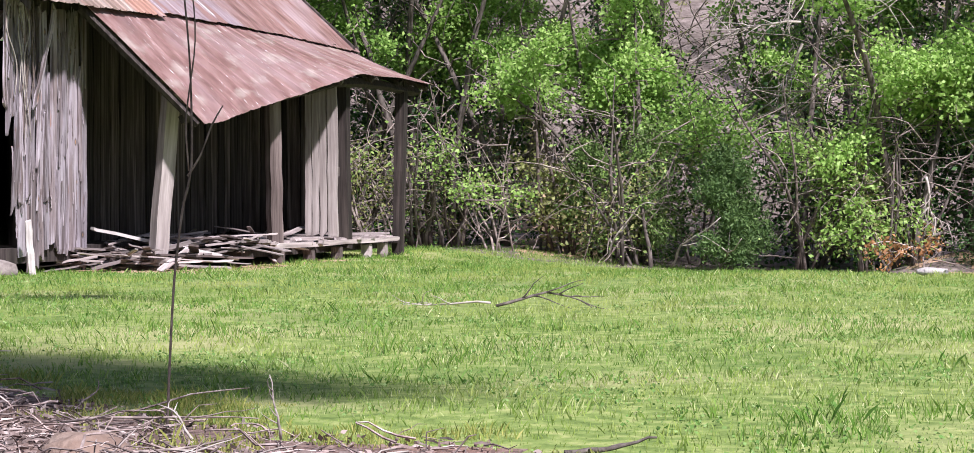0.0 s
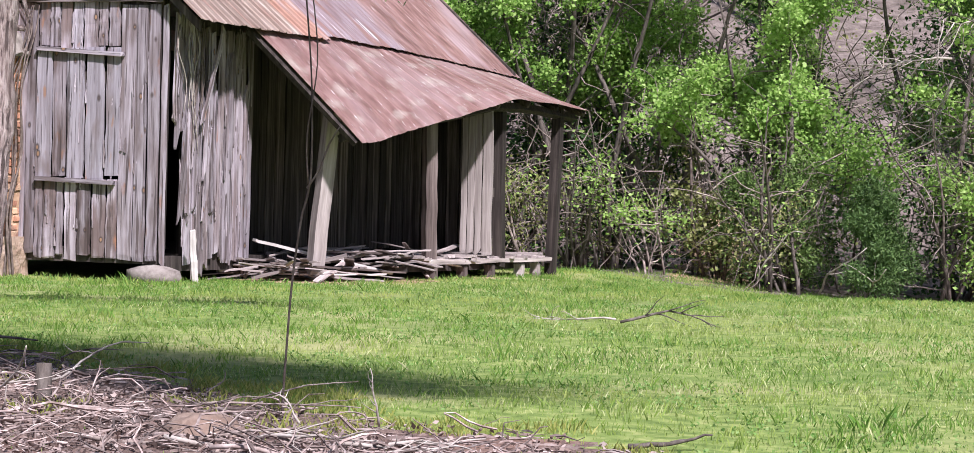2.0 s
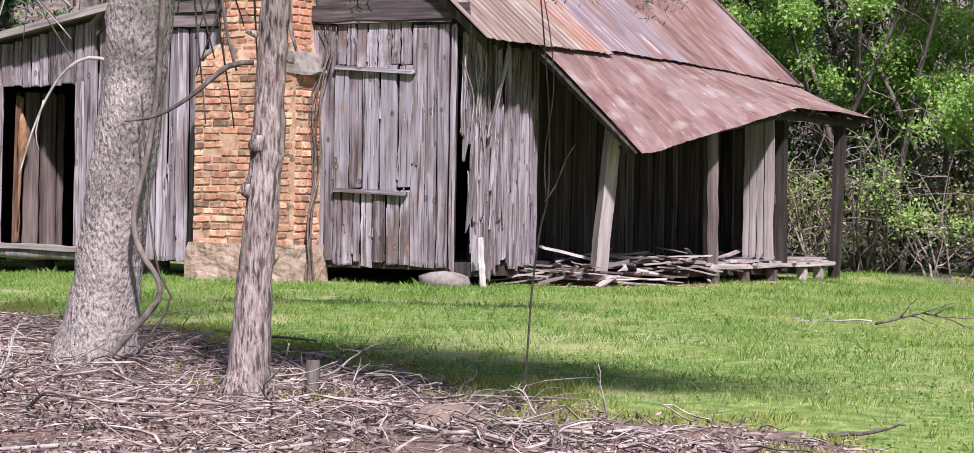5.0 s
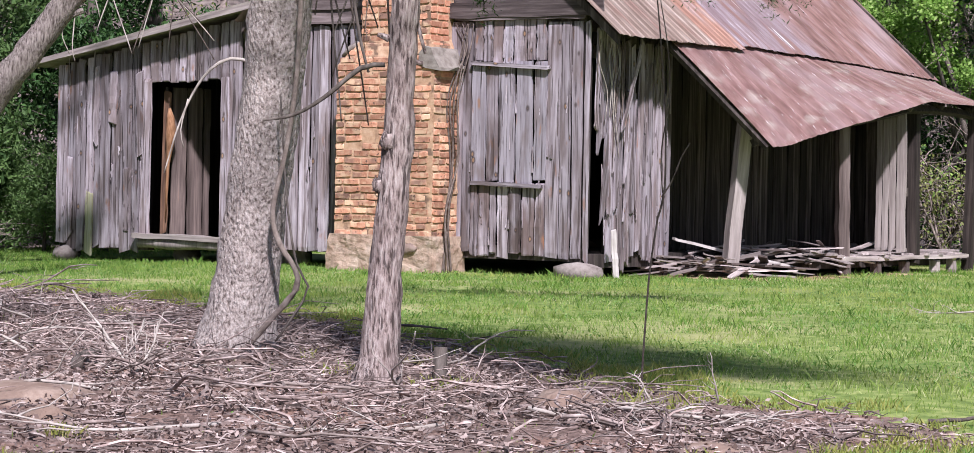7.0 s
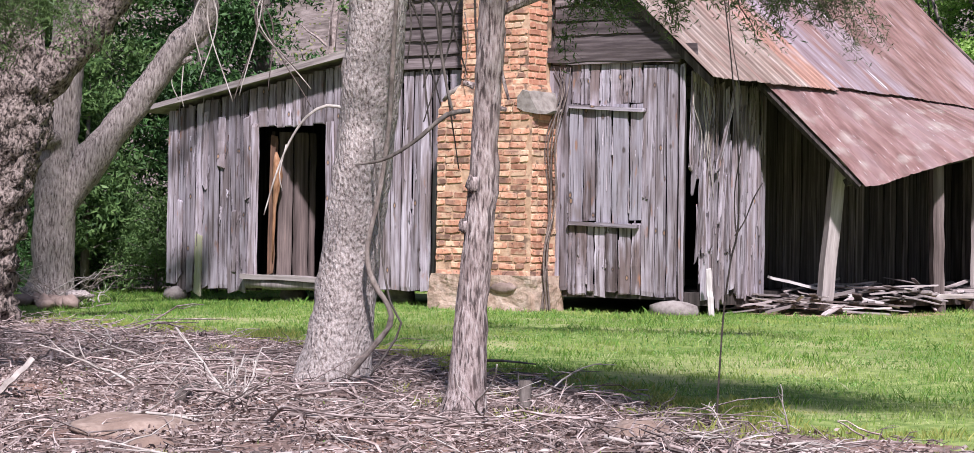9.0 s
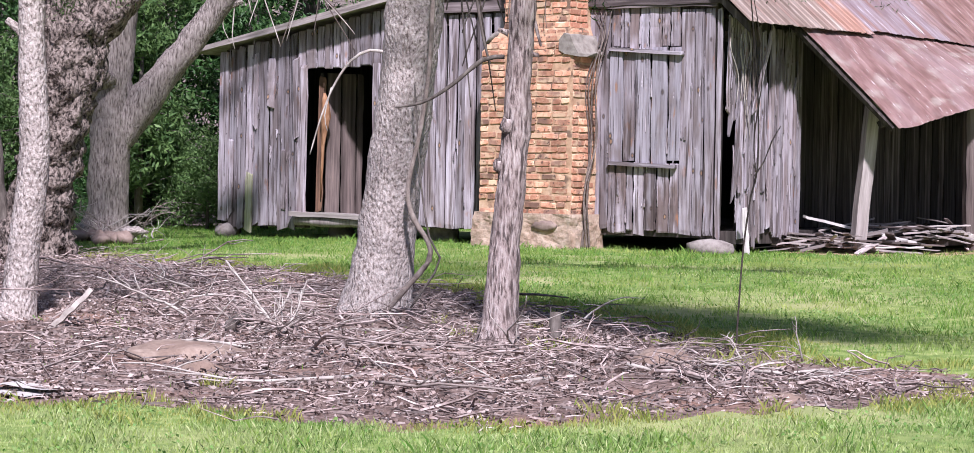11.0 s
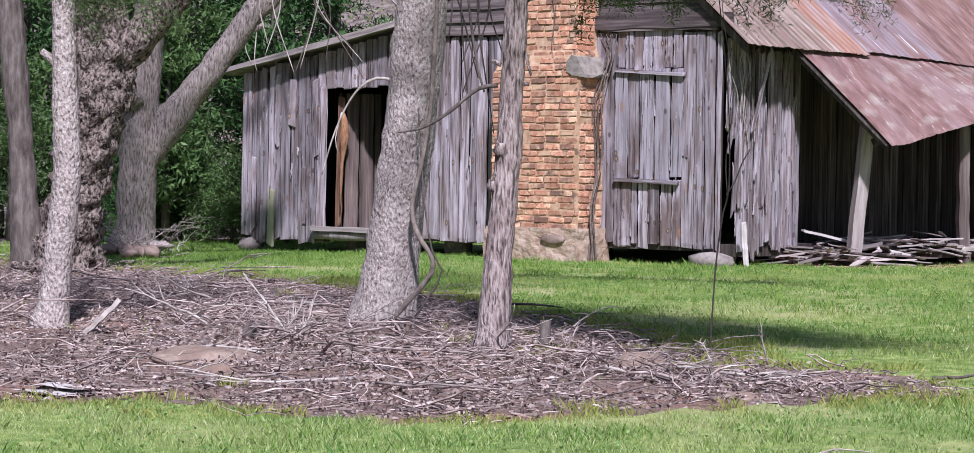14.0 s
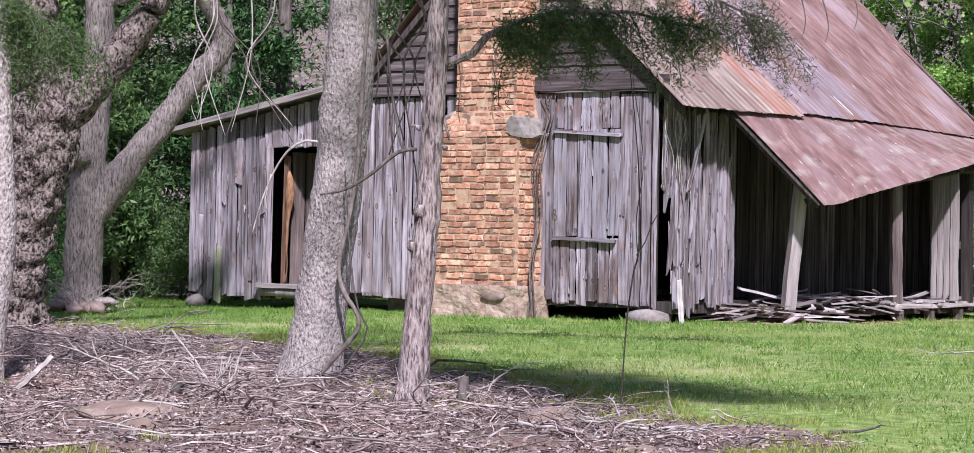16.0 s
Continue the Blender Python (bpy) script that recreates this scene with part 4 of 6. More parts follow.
solo("loose_plank", plank_shape(1.05, 0.09, 0.03, 0.03), pale_plank_mat, "grey plank leaning on the porch edge", "plank", group="fallen planks", m=m)
solo("leaning_stake", plank_shape(0.50, 0.06, 0.025, 0.05), white_mat, "bleached board stake leaning at the cabin corner", "stake", m=pose(2.81, 0.19, 0.0, 0, -4, 40))


# ---- trees and plants ----
def wander(p, d, length, steps, wob=0.18, droop=0.0, rng=RNG):
    """Points of a crooked stem from p towards d."""
    p, d = Vector(p), Vector(d).normalized()
    out = [p.copy()]
    for _ in range(steps):
        d = (d + Vector((rng.normal(0, wob), rng.normal(0, wob), rng.normal(0, wob * 0.7) - droop))).normalized()
        p = p + d * (length / steps)
        out.append(p.copy())
    return out


def leaves_mesh(name, centres, spread, count, size, aspect=0.6, flat=0.0, seed=0):
    """Many small folded leaves round the given centres."""
    rng = np.random.default_rng(seed)
    c = np.array(centres, float)
    pick = rng.integers(0, len(c), count)
    off = rng.normal(0, 1, (count, 3)) * np.array([spread, spread, spread * (1 - 0.4 * flat)])
    pos = c[pick] + off
    a = rng.normal(0, 1, (count, 3))
    a[:, 2] *= 1 - 0.6 * flat
    a /= np.linalg.norm(a, axis=1)[:, None]
    b = rng.normal(0, 1, (count, 3))
    b -= (a * b).sum(1)[:, None] * a
    b /= np.linalg.norm(b, axis=1)[:, None]
    n = np.cross(a, b)
    L = size * rng.uniform(0.6, 1.3, count)[:, None]
    w = L * aspect * 0.5
    v = np.stack([pos, pos + a * L * 0.5 + b * w + n * L * 0.1, pos + a * L, pos + a * L * 0.5 - b * w + n * L * 0.1], 1).reshape(-1, 3)
    f = np.arange(count * 4).reshape(-1, 4)
    me = bpy.data.meshes.new(name)
    me.vertices.add(len(v))
    me.vertices.foreach_set("co", v.ravel())
    me.loops.add(len(v))
    me.loops.foreach_set("vertex_index", f.ravel().astype(np.int32))
    me.polygons.add(count)
    me.polygons.foreach_set("loop_start", (np.arange(count) * 4).astype(np.int32))
    me.update(calc_edges=True)
    return me


def along(pts, n):
    """n points spread along a polyline."""
    out = []
    for k in range(n):
        t = (k + 0.5) / n * (len(pts) - 1)
        i = min(int(t), len(pts) - 2)
        out.append(Vector(pts[i]).lerp(Vector(pts[i + 1]), t - i))
    return out


def refine(pts, step):
    """A smooth, closer-spaced polyline through pts of (x, y, z, r)."""
    out = []
    P = [np.array(p, float) for p in pts]
    P = [2 * P[0] - P[1]] + P + [2 * P[-1] - P[-2]]
    for i in range(1, len(P) - 2):
        n = max(1, int(np.linalg.norm(P[i + 1][:3] - P[i][:3]) / step))
        for k in range(n):
            t = k / n
            out.append(0.5 * (2 * P[i] + (P[i + 1] - P[i - 1]) * t + (2 * P[i - 1] - 5 * P[i] + 4 * P[i + 1] - P[i + 2]) * t * t + (3 * P[i] - P[i - 1] - 3 * P[i + 1] + P[i + 2]) * t ** 3))
    out.append(P[-2])
    return [Vector(p[:3]) for p in out], [max(0.002, float(p[3])) for p in out]


def stem(pts, step=0.07, sides=18, rough=0.12, freq=7.0):
    p, r = refine(pts, step)
    return Shape().tube(p, r, sides, rough, freq)


def offset(base, right, up, r, side=(0.79, 0.61)):
    return (base[0] + right * side[0], base[1] + right * side[1], base[2] + up, r)


# the pale trunk before the lean-to
B1 = (6.22, -9.90, -0.12)
pale_tree = tree = thing("tree", B1, "pale scaly-barked tree trunk leaning over the brush bed", "tree")
part("trunk", stem([offset(B1, -0.02, 0, 0.27), offset(B1, 0.0, 0.12, 0.232), offset(B1, 0.03, 0.4, 0.192), offset(B1, 0.09, 0.9, 0.178), offset(B1, 0.16, 1.5, 0.176), offset(B1, 0.21, 2.1, 0.182), offset(B1, 0.24, 2.6, 0.17), offset(B1, 0.3, 4.0, 0.15), offset(B1, 0.5, 6.0, 0.1), offset(B1, 0.6, 7.5, 0.04)], 0.06, 26, 0.10, 9.0), bark_mat, tree, smooth=True)
cent = []
for k in range(9):
    a = k * 2.4
    st = offset(B1, 0.3, 3.3 + 0.45 * k, 0)[:3]
    pts = wander(st, (math.cos(a), math.sin(a), 0.5), 2.2 - 0.1 * k, 7, 0.2)
    part("limb", Shape().tube(pts, [0.06 - 0.007 * i for i in range(8)], 7), bark_mat, tree)
    cent += [p + Vector((rnd(-0.3, 0.3), rnd(-0.3, 0.3), rnd(-0.2, 0.3))) for p in along(pts[2:], 9)]
part("crown", leaves_mesh("crown", cent, 0.22, 3600, 0.075, seed=11), leaf_mid, tree)

# the slim cedar trunk with stubs
B2 = (8.07, -11.05, -0.14)
tree = thing("tree", B2, "slim reddish-grey cedar trunk with broken stubs", "tree")
trunk2 = part("trunk", stem([offset(B2, -0.01, 0, 0.15), offset(B2, 0.0, 0.1, 0.118), offset(B2, 0.01, 0.35, 0.092), offset(B2, 0.04, 0.8, 0.08), offset(B2, 0.07, 1.2, 0.078), offset(B2, 0.085, 1.6, 0.07), offset(B2, 0.1, 2.0, 0.072), offset(B2, 0.12, 2.6, 0.062), offset(B2, 0.15, 4.0, 0.05), offset(B2, 0.2, 6.0, 0.02)], 0.05, 18, 0.16, 9.0), cedar_bark_mat, tree, smooth=True)


def on2(right, up):
    return Vector(offset(B2, right, up, 0)[:3])


for pts, r in (([on2(0.07, 1.62), on2(0.13, 1.64), on2(0.19, 1.63)], 0.022), ([on2(0.05, 1.2), on2(0.085, 1.21), on2(0.105, 1.22)], 0.045), ([on2(0.10, 2.0), on2(0.14, 1.9), on2(0.18, 1.75), on2(0.2, 1.68)], 0.014), ([on2(0.02, 1.75), on2(-0.04, 1.77)], 0.02)):
    part("stub", Shape().tube(pts, [r * (1 - 0.5 * i / (len(pts) - 1)) for i in range(len(pts))], 8), cedar_bark_mat, trunk2)
part("knot", stone_shape(0.04, 0.03, 0.055, 4.4, 10, 7, 0.4), cedar_bark_mat, trunk2, "", Matrix.Translation(on2(0.03, 1.24) + Vector((0.02, -0.045, 0))), smooth=True)
part("knot", stone_shape(0.03, 0.025, 0.04, 8.4, 10, 7, 0.4), cedar_bark_mat, trunk2, "", Matrix.Translation(on2(0.02, 1.02) + Vector((-0.02, -0.05, 0))), smooth=True)
limb_pts = [on2(0.11, 2.12), on2(0.2, 2.17), on2(0.33, 2.22), on2(0.42, 2.33), on2(0.6, 2.42), on2(0.9, 2.5), on2(1.3, 2.5), on2(1.7, 2.42)]
part("limb", Shape().tube(limb_pts, [0.03, 0.027, 0.025, 0.022, 0.018, 0.014, 0.01, 0.006], 8, 0.2, 9), cedar_bark_mat, tree)
cent, shade_up_cent = [], []
for k in range(46):
    st = along(limb_pts[3:], 46)[k]
    d = (rnd(-0.3, 1), rnd(-0.5, 0.6), rnd(-0.5, 0.15))
    pts = wander(st, d, rnd(0.2, 0.6), 5, 0.25, 0.22)
    part("twig", Shape().tube(pts, [0.006, 0.005, 0.004, 0.003, 0.003, 0.002], 4), dark_bark_mat, tree)
    cent += along(pts[1:], 6)
for k in range(16):
    a = k * 2.4
    st = on2(0.14, 2.7 + 0.2 * k)
    pts = wander(st, (math.cos(a), math.sin(a), -0.1), 1.5 - 0.06 * k, 6, 0.2, 0.03)
    part("limb", Shape().tube(pts, [0.025 - 0.003 * i for i in range(7)], 5), cedar_bark_mat, tree)
    cent += along(pts[1:], 12)
# Limbs out of view overhead, added with their crown to cast shade.
for k in range(14):
    st = on2(0.14, 3.0 + 0.22 * k)
    pts = wander(st, (0.8 + rnd(-0.5, 0.5), -0.7 + rnd(-0.5, 0.7), 0.15), rnd(1.6, 2.8), 7, 0.15, 0.0)
    part("limb", Shape().tube(pts, [0.03 - 0.0035 * i for i in range(8)], 5), cedar_bark_mat, tree)
    shade_up_cent += [p + Vector((rnd(-0.3, 0.3), rnd(-0.3, 0.3), rnd(-0.1, 0.2))) for p in along(pts[1:], 14)]
# Longer unseen limbs and crown, added to shade the lawn along the brush bed.
shade_far_cent = []
for k in range(9):
    pts = wander(on2(0.14, 3.4 + 0.2 * k), (0.85 + rnd(-0.1, 0.3), -0.42 + rnd(-0.35, 0.45), 0.06), rnd(3.2, 4.8), 9, 0.08, 0.0)
    part("limb", Shape().tube(pts, [0.036 - 0.0033 * i for i in range(10)], 5), cedar_bark_mat, tree)
    shade_far_cent += [p + Vector((rnd(-0.3, 0.3), rnd(-0.3, 0.3), rnd(-0.1, 0.2))) for p in along(pts[3:], 16)]
part("crown", leaves_mesh("crown", shade_far_cent, 0.22, 8500, 0.12, 0.5, seed=20), leaf_dark, tree)
part("foliage", leaves_mesh("foliage", cent, 0.04, 24000, 0.045, 0.15, seed=12), leaf_spray, tree)
part("crown", leaves_mesh("crown", shade_up_cent, 0.17, 2600, 0.10, 0.4, seed=19), leaf_dark, tree)

# the pale young trunk at the edge
B3 = (4.82, -11.62, -0.14)
tree = thing("tree", B3, "slender pale tree trunk with a short broken fork", "tree")
t3 = part("trunk", stem([offset(B3, -0.06, 0, 0.15), offset(B3, -0.03, 0.15, 0.11), offset(B3, 0.0, 0.5, 0.098), offset(B3, 0.05, 1.0, 0.095), offset(B3, 0.03, 1.6, 0.085), offset(B3, 0.02, 2.1, 0.08), offset(B3, 0.0, 2.8, 0.075), offset(B3, -0.1, 4.5, 0.05), offset(B3, -0.1, 6.0, 0.02)], 0.05, 18, 0.12, 10.0), bark_mat, tree, smooth=True)
part("stub", Shape().tube([offset(B3, 0.03, 1.7, 0)[:3], offset(B3, -0.05, 1.8, 0)[:3], offset(B3, -0.13, 1.86, 0)[:3]], [0.035, 0.03, 0.022], 8), bark_mat, t3)
cent = []
for k in range(10):
    a = k * 2.4 + 1
    pts = wander(offset(B3, 0, 2.9 + 0.3 * k, 0)[:3], (math.cos(a), math.sin(a), 0.2), 1.6, 6, 0.2)
    part("limb", Shape().tube(pts, [0.03 - 0.004 * i for i in range(7)], 5), bark_mat, tree)
    cent += along(pts[1:], 10)
part("crown", leaves_mesh("crown", cent, 0.2, 3500, 0.07, seed=13), leaf_mid, tree)

st3 = [offset(B3, 0.0, 2.75, 0)[:3], offset(B3, 0.15, 2.62, 0)[:3], offset(B3, 0.32, 2.5, 0)[:3], offset(B3, 0.5, 2.42, 0)[:3]]
part("limb", Shape().tube(st3, [0.016, 0.013, 0.009, 0.005], 6), dark_bark_mat, tree)
cent = []
for k in range(26):
    q = wander(along(st3, 26)[k], (rnd(-0.5, 0.8), rnd(-0.6, 0.5), rnd(-0.8, 0.0)), rnd(0.25, 0.65), 5, 0.2, 0.25)
    part("twig", Shape().tube(q, [0.005, 0.004, 0.004, 0.003, 0.002, 0.002], 4), dark_bark_mat, tree)
    cent += along(q[1:], 6)
part("foliage", leaves_mesh("foliage", cent, 0.045, 10000, 0.045, 0.15, seed=18), leaf_spray, tree)

# the big gnarled tree
B4 = (-0.56, -6.68, -0.1)
tree = thing("tree", B4, "massive gnarled tree trunk with shredded dark bark", "tree")
part("trunk", stem([offset(B4, -0.1, 0, 0.42), offset(B4, -0.04, 0.25, 0.32), offset(B4, 0.05, 0.8, 0.27), offset(B4, 0.14, 1.3, 0.28), offset(B4, 0.24, 1.8, 0.31), offset(B4, 0.27, 2.3, 0.29), offset(B4, 0.18, 2.8, 0.24), offset(B4, 0.1, 3.6, 0.22), offset(B4, 0.0, 5.5, 0.16), offset(B4, 0.0, 8, 0.06)], 0.04, 44, 0.36, 7.0), gnarl_bark_mat, tree, smooth=True)
part("limb", stem([offset(B4, 0.25, 1.95, 0.16), offset(B4, 0.5, 2.2, 0.18), offset(B4, 0.8, 2.55, 0.18), offset(B4, 1.1, 2.95, 0.16), offset(B4, 1.4, 3.5, 0.14), offset(B4, 1.8, 4.6, 0.1), offset(B4, 2.2, 6.0, 0.05)], 0.07, 20, 0.3, 6.0), gnarl_bark_mat, tree, smooth=True)
part("limb", stem([offset(B4, -0.4, -0.05, 0.2), offset(B4, -0.45, 0.5, 0.15), offset(B4, -0.5, 1.2, 0.12), offset(B4, -0.6, 2.2, 0.13), offset(B4, -0.7, 3.5, 0.1), offset(B4, -0.8, 5, 0.05)], 0.08, 16, 0.2, 6.0), dark_bark_mat, tree, "dark second stem", smooth=True)
cent = []
for k in range(16):
    a = k * 2.4
    pts = wander(offset(B4, 0.1 + 0.1 * (k % 5), 3.4 + 0.3 * k, 0)[:3], (math.cos(a), math.sin(a), 0.3), 2.6, 8, 0.2)
    part("branch", Shape().tube(pts, [0.06 - 0.0065 * i for i in range(9)], 6), dark_bark_mat, tree)
    cent += along(pts[2:], 10)
part("crown", leaves_mesh("crown", cent, 0.25, 2200, 0.07, seed=14), leaf_mid, tree)

# the forked tree beside the lean-to
B5 = (-3.64, -2.93, 0.02)
tree = thing("tree", B5, "forked grey tree with a thick slanting limb", "tree")
t5 = part("trunk", stem([offset(B5, -0.05, 0, 0.34), offset(B5, 0, 0.2, 0.25), offset(B5, 0.0, 0.7, 0.225), offset(B5, 0.03, 1.2, 0.23), offset(B5, 0.06, 1.7, 0.2), offset(B5, 0.1, 2.3, 0.19), offset(B5, 0.15, 3.2, 0.18), offset(B5, 0.1, 5.0, 0.12), offset(B5, 0.1, 8.0, 0.04)], 0.07, 22, 0.14, 7.0), furrow_bark_mat, tree, smooth=True)
part("limb", stem([offset(B5, 0.1, 1.0, 0.14), offset(B5, 0.3, 1.4, 0.2), offset(B5, 0.62, 1.82, 0.165), offset(B5, 0.95, 2.25, 0.15), offset(B5, 1.3, 2.75, 0.14), offset(B5, 1.62, 3.3, 0.13), (-2.55, -2.9, 4.4, 0.09), (-2.8, -4.3, 5.8, 0.04)], 0.07, 20, 0.14, 7.0), furrow_bark_mat, tree, smooth=True)
part("knob", stone_shape(0.13, 0.13, 0.11, 9.0, rough=0.5), furrow_bark_mat, t5, "", pose(*offset(B5, 0.06, 1.75, 0)[:3]) @ pose(0.05, -0.2, 0), smooth=True)
part("stub", Shape().tube([offset(B5, 1.22, 2.62, 0)[:3], offset(B5, 1.36, 2.62, 0)[:3], offset(B5, 1.48, 2.66, 0)[:3]], [0.06, 0.045, 0.03], 8), furrow_bark_mat, tree)
cent = []
for k in range(14):
    a = k * 2.4 + 0.5
    pts = wander(offset(B5, 0.2 + 0.12 * k, 3.6 + 0.3 * k, 0)[:3], (math.cos(a), math.sin(a), 0.3), 2.4, 8, 0.2)
    part("branch", Shape().tube(pts, [0.05 - 0.0055 * i for i in range(9)], 6), furrow_bark_mat, tree)
    cent += along(pts[2:], 10)
part("crown", leaves_mesh("crown", cent, 0.25, 1800, 0.07, seed=15), leaf_mid, tree)

# sapling with a forked top
B6 = (9.27, -10.52, -0.13)
sap = thing("sapling", B6, "thin bare sapling arching up from the brush", "sapling")
RS = (0.87, 0.49)
part("stem", stem([offset(B6, 0, 0, 0.0068, RS), offset(B6, 0.01, 0.25, 0.0056, RS), offset(B6, 0.03, 0.6, 0.0056, RS), offset(B6, 0.065, 0.88, 0.0056, RS), offset(B6, 0.095, 1.02, 0.0050, RS), offset(B6, 0.09, 1.4, 0.0037, RS), offset(B6, 0.06, 1.75, 0.0037, RS), offset(B6, 0.02, 2.1, 0.0031, RS), offset(B6, -0.05, 2.6, 0.0025, RS)], 0.06, 6, 0), vine_mat, sap, smooth=True)
part("fork", stem([offset(B6, 0.08, 0.98, 0.0050, RS), offset(B6, 0.13, 1.06, 0.0043, RS), offset(B6, 0.17, 1.17, 0.0037, RS), offset(B6, 0.215, 1.25, 0.0025, RS)], 0.04, 6, 0), vine_mat, sap, smooth=True)
part("fork", stem([offset(B6, 0.085, 1.0, 0.0037, RS), offset(B6, 0.075, 1.2, 0.0037, RS), offset(B6, 0.11, 1.5, 0.0031, RS), offset(B6, 0.09, 1.75, 0.0031, RS), offset(B6, 0.04, 2.05, 0.0025, RS), offset(B6, 0.0, 2.6, 0.0019, RS)], 0.06, 6, 0), vine_mat, sap, smooth=True)

# vines on and between the trunks
def vine(label, pts, mt=None):
    return solo("vine", stem(pts, 0.05, 7, 0.15, 12), mt or vine_mat, label, "vine", group="woody vines", smooth=True)


F1 = (B1[0] + 0.16, B1[1] - 0.26, B1[2])
vine("thick woody vine looping off a pale trunk", [offset(F1, 0.05, 0.02, 0.016), offset(F1, 0.2, 0.2, 0.018), offset(F1, 0.36, 0.4, 0.018), offset(F1, 0.35, 0.52, 0.016), offset(F1, 0.26, 0.66, 0.018), offset(F1, 0.22, 0.85, 0.016), offset(F1, 0.29, 1.2, 0.016), offset(F1, 0.34, 1.6, 0.016), offset(F1, 0.36, 2.1, 0.015), offset(F1, 0.4, 2.8, 0.012)], tan_vine_mat)
vine("thin dark vine looping off a pale trunk", [offset(F1, 0.25, 0.1, 0.007), offset(F1, 0.4, 0.33, 0.008), offset(F1, 0.43, 0.42, 0.008), offset(F1, 0.36, 0.55, 0.007), offset(F1, 0.3, 0.9, 0.006), offset(F1, 0.25, 1.5, 0.006)], dark_bark_mat)
vine("dark limb crossing between two trunks", [offset(B2, 0.0, 1.62, 0.012), offset(B2, -0.12, 1.6, 0.013), offset(B2, -0.3, 1.45, 0.011), offset(B2, -0.45, 1.36, 0.009), offset(B2, -0.6, 1.33, 0.005)], dark_bark_mat)
vine("thin dark twig hanging by a cedar trunk", [offset(B2, -0.2, 2.3, 0.008), offset(B2, -0.17, 2.0, 0.008), offset(B2, -0.12, 1.72, 0.008), offset(B2, -0.08, 1.58, 0.006)], dark_bark_mat)
vine("pale arching dead branch by the lean-to door", [offset(B1, -0.45, 1.05, 0.004), offset(B1, -0.38, 1.3, 0.006), offset(B1, -0.3, 1.5, 0.007), offset(B1, -0.2, 1.65, 0.009), offset(B1, -0.08, 1.72, 0.010), offset(B1, 0.05, 1.7, 0.012)], branch_mat)
vine("pale twig hanging by a trunk", [offset(B1, -0.32, 1.48, 0.005), offset(B1, -0.36, 1.3, 0.004), offset(B1, -0.34, 1.2, 0.003)], branch_mat)
for k in range(9):
    x0 = rnd(-0.9, -0.2)
    vine("thin bare twig hanging from the canopy", [offset(B1, x0, 3.0, 0.006), offset(B1, x0 + rnd(-0.1, 0.1), 2.6, 0.006), offset(B1, x0 + rnd(-0.2, 0.2), 2.25, 0.005), offset(B1, x0 + rnd(-0.25, 0.25), rnd(1.7, 2.0), 0.003)], vine_mat if k % 2 else branch_mat)
for k in range(9):
    x0 = rnd(0.28, 0.75)
    vine("tangled bare twig between two trunks", [offset(B1, x0 + rnd(-0.2, 0.2), 3.0, 0.009), offset(B1, x0 + rnd(-0.2, 0.2), 2.6, 0.009), offset(B1, x0 + rnd(-0.15, 0.15), 2.25, 0.007), offset(B1, x0 + rnd(-0.1, 0.2), rnd(1.3, 2.0), 0.004)], vine_mat if k % 2 else dark_bark_mat)
for k, (a, b) in enumerate(((1.46, 2.86), (1.40, 2.70))):
    vine("curved pale dead twig hanging by the forked limb", [offset(B5, a, b, 0.008), offset(B5, a - 0.12 + 0.1 * k, b - 0.22, 0.007), offset(B5, a - 0.2 + 0.17 * k, b - 0.45, 0.006), offset(B5, a - 0.12 + 0.12 * k, b - 0.66 + 0.08 * k, 0.005)], branch_mat)
# vines on the chimney and the corner of the gable
for k in range(7):
    x0 = (1.02, 1.06, 0.98, 1.09, 1.04, 0.6, 0.1)[k]
    y0 = -0.3 if k < 5 else -0.52
    if k < 5:
        vine("dead vine clinging beside the brick chimney", [(x0 + 0.05, y0 + rnd(-0.15, 0.1), 0.0, 0.012), (x0 + rnd(0, 0.05), y0 + rnd(-0.1, 0.15), 0.6, 0.010), (x0 + rnd(0, 0.07), y0 + 0.1, 1.2, 0.010), (x0 + rnd(0, 0.07), y0 + 0.05, 1.8, 0.008), (x0 + rnd(0, 0.12), -0.08, 2.35, 0.007), (x0 + rnd(-0.05, 0.1), -0.06, 2.6, 0.004)])
    else:
        vine("thin dead vine over the bricks", [(x0, y0, 3.2, 0.006), (x0 + 0.05, y0, 2.9, 0.006), (x0 + 0.02, y0, 2.6, 0.005), (x0 + 0.06, y0 - 0.02, 2.4, 0.003)])
for k in range(10):
    y0 = rnd(-0.02, 0.5)
    vine("shredded bark strips and dead vine on the corner boards", [(2.66, y0, 2.42, 0.004), (2.68, y0 + rnd(-0.1, 0.1), 2.2, 0.006), (2.68, y0 + rnd(-0.12, 0.12), 1.9, 0.006), (2.66, y0 + rnd(-0.15, 0.15), rnd(1.2, 1.7), 0.003)], vine_mat if k % 3 else branch_mat)

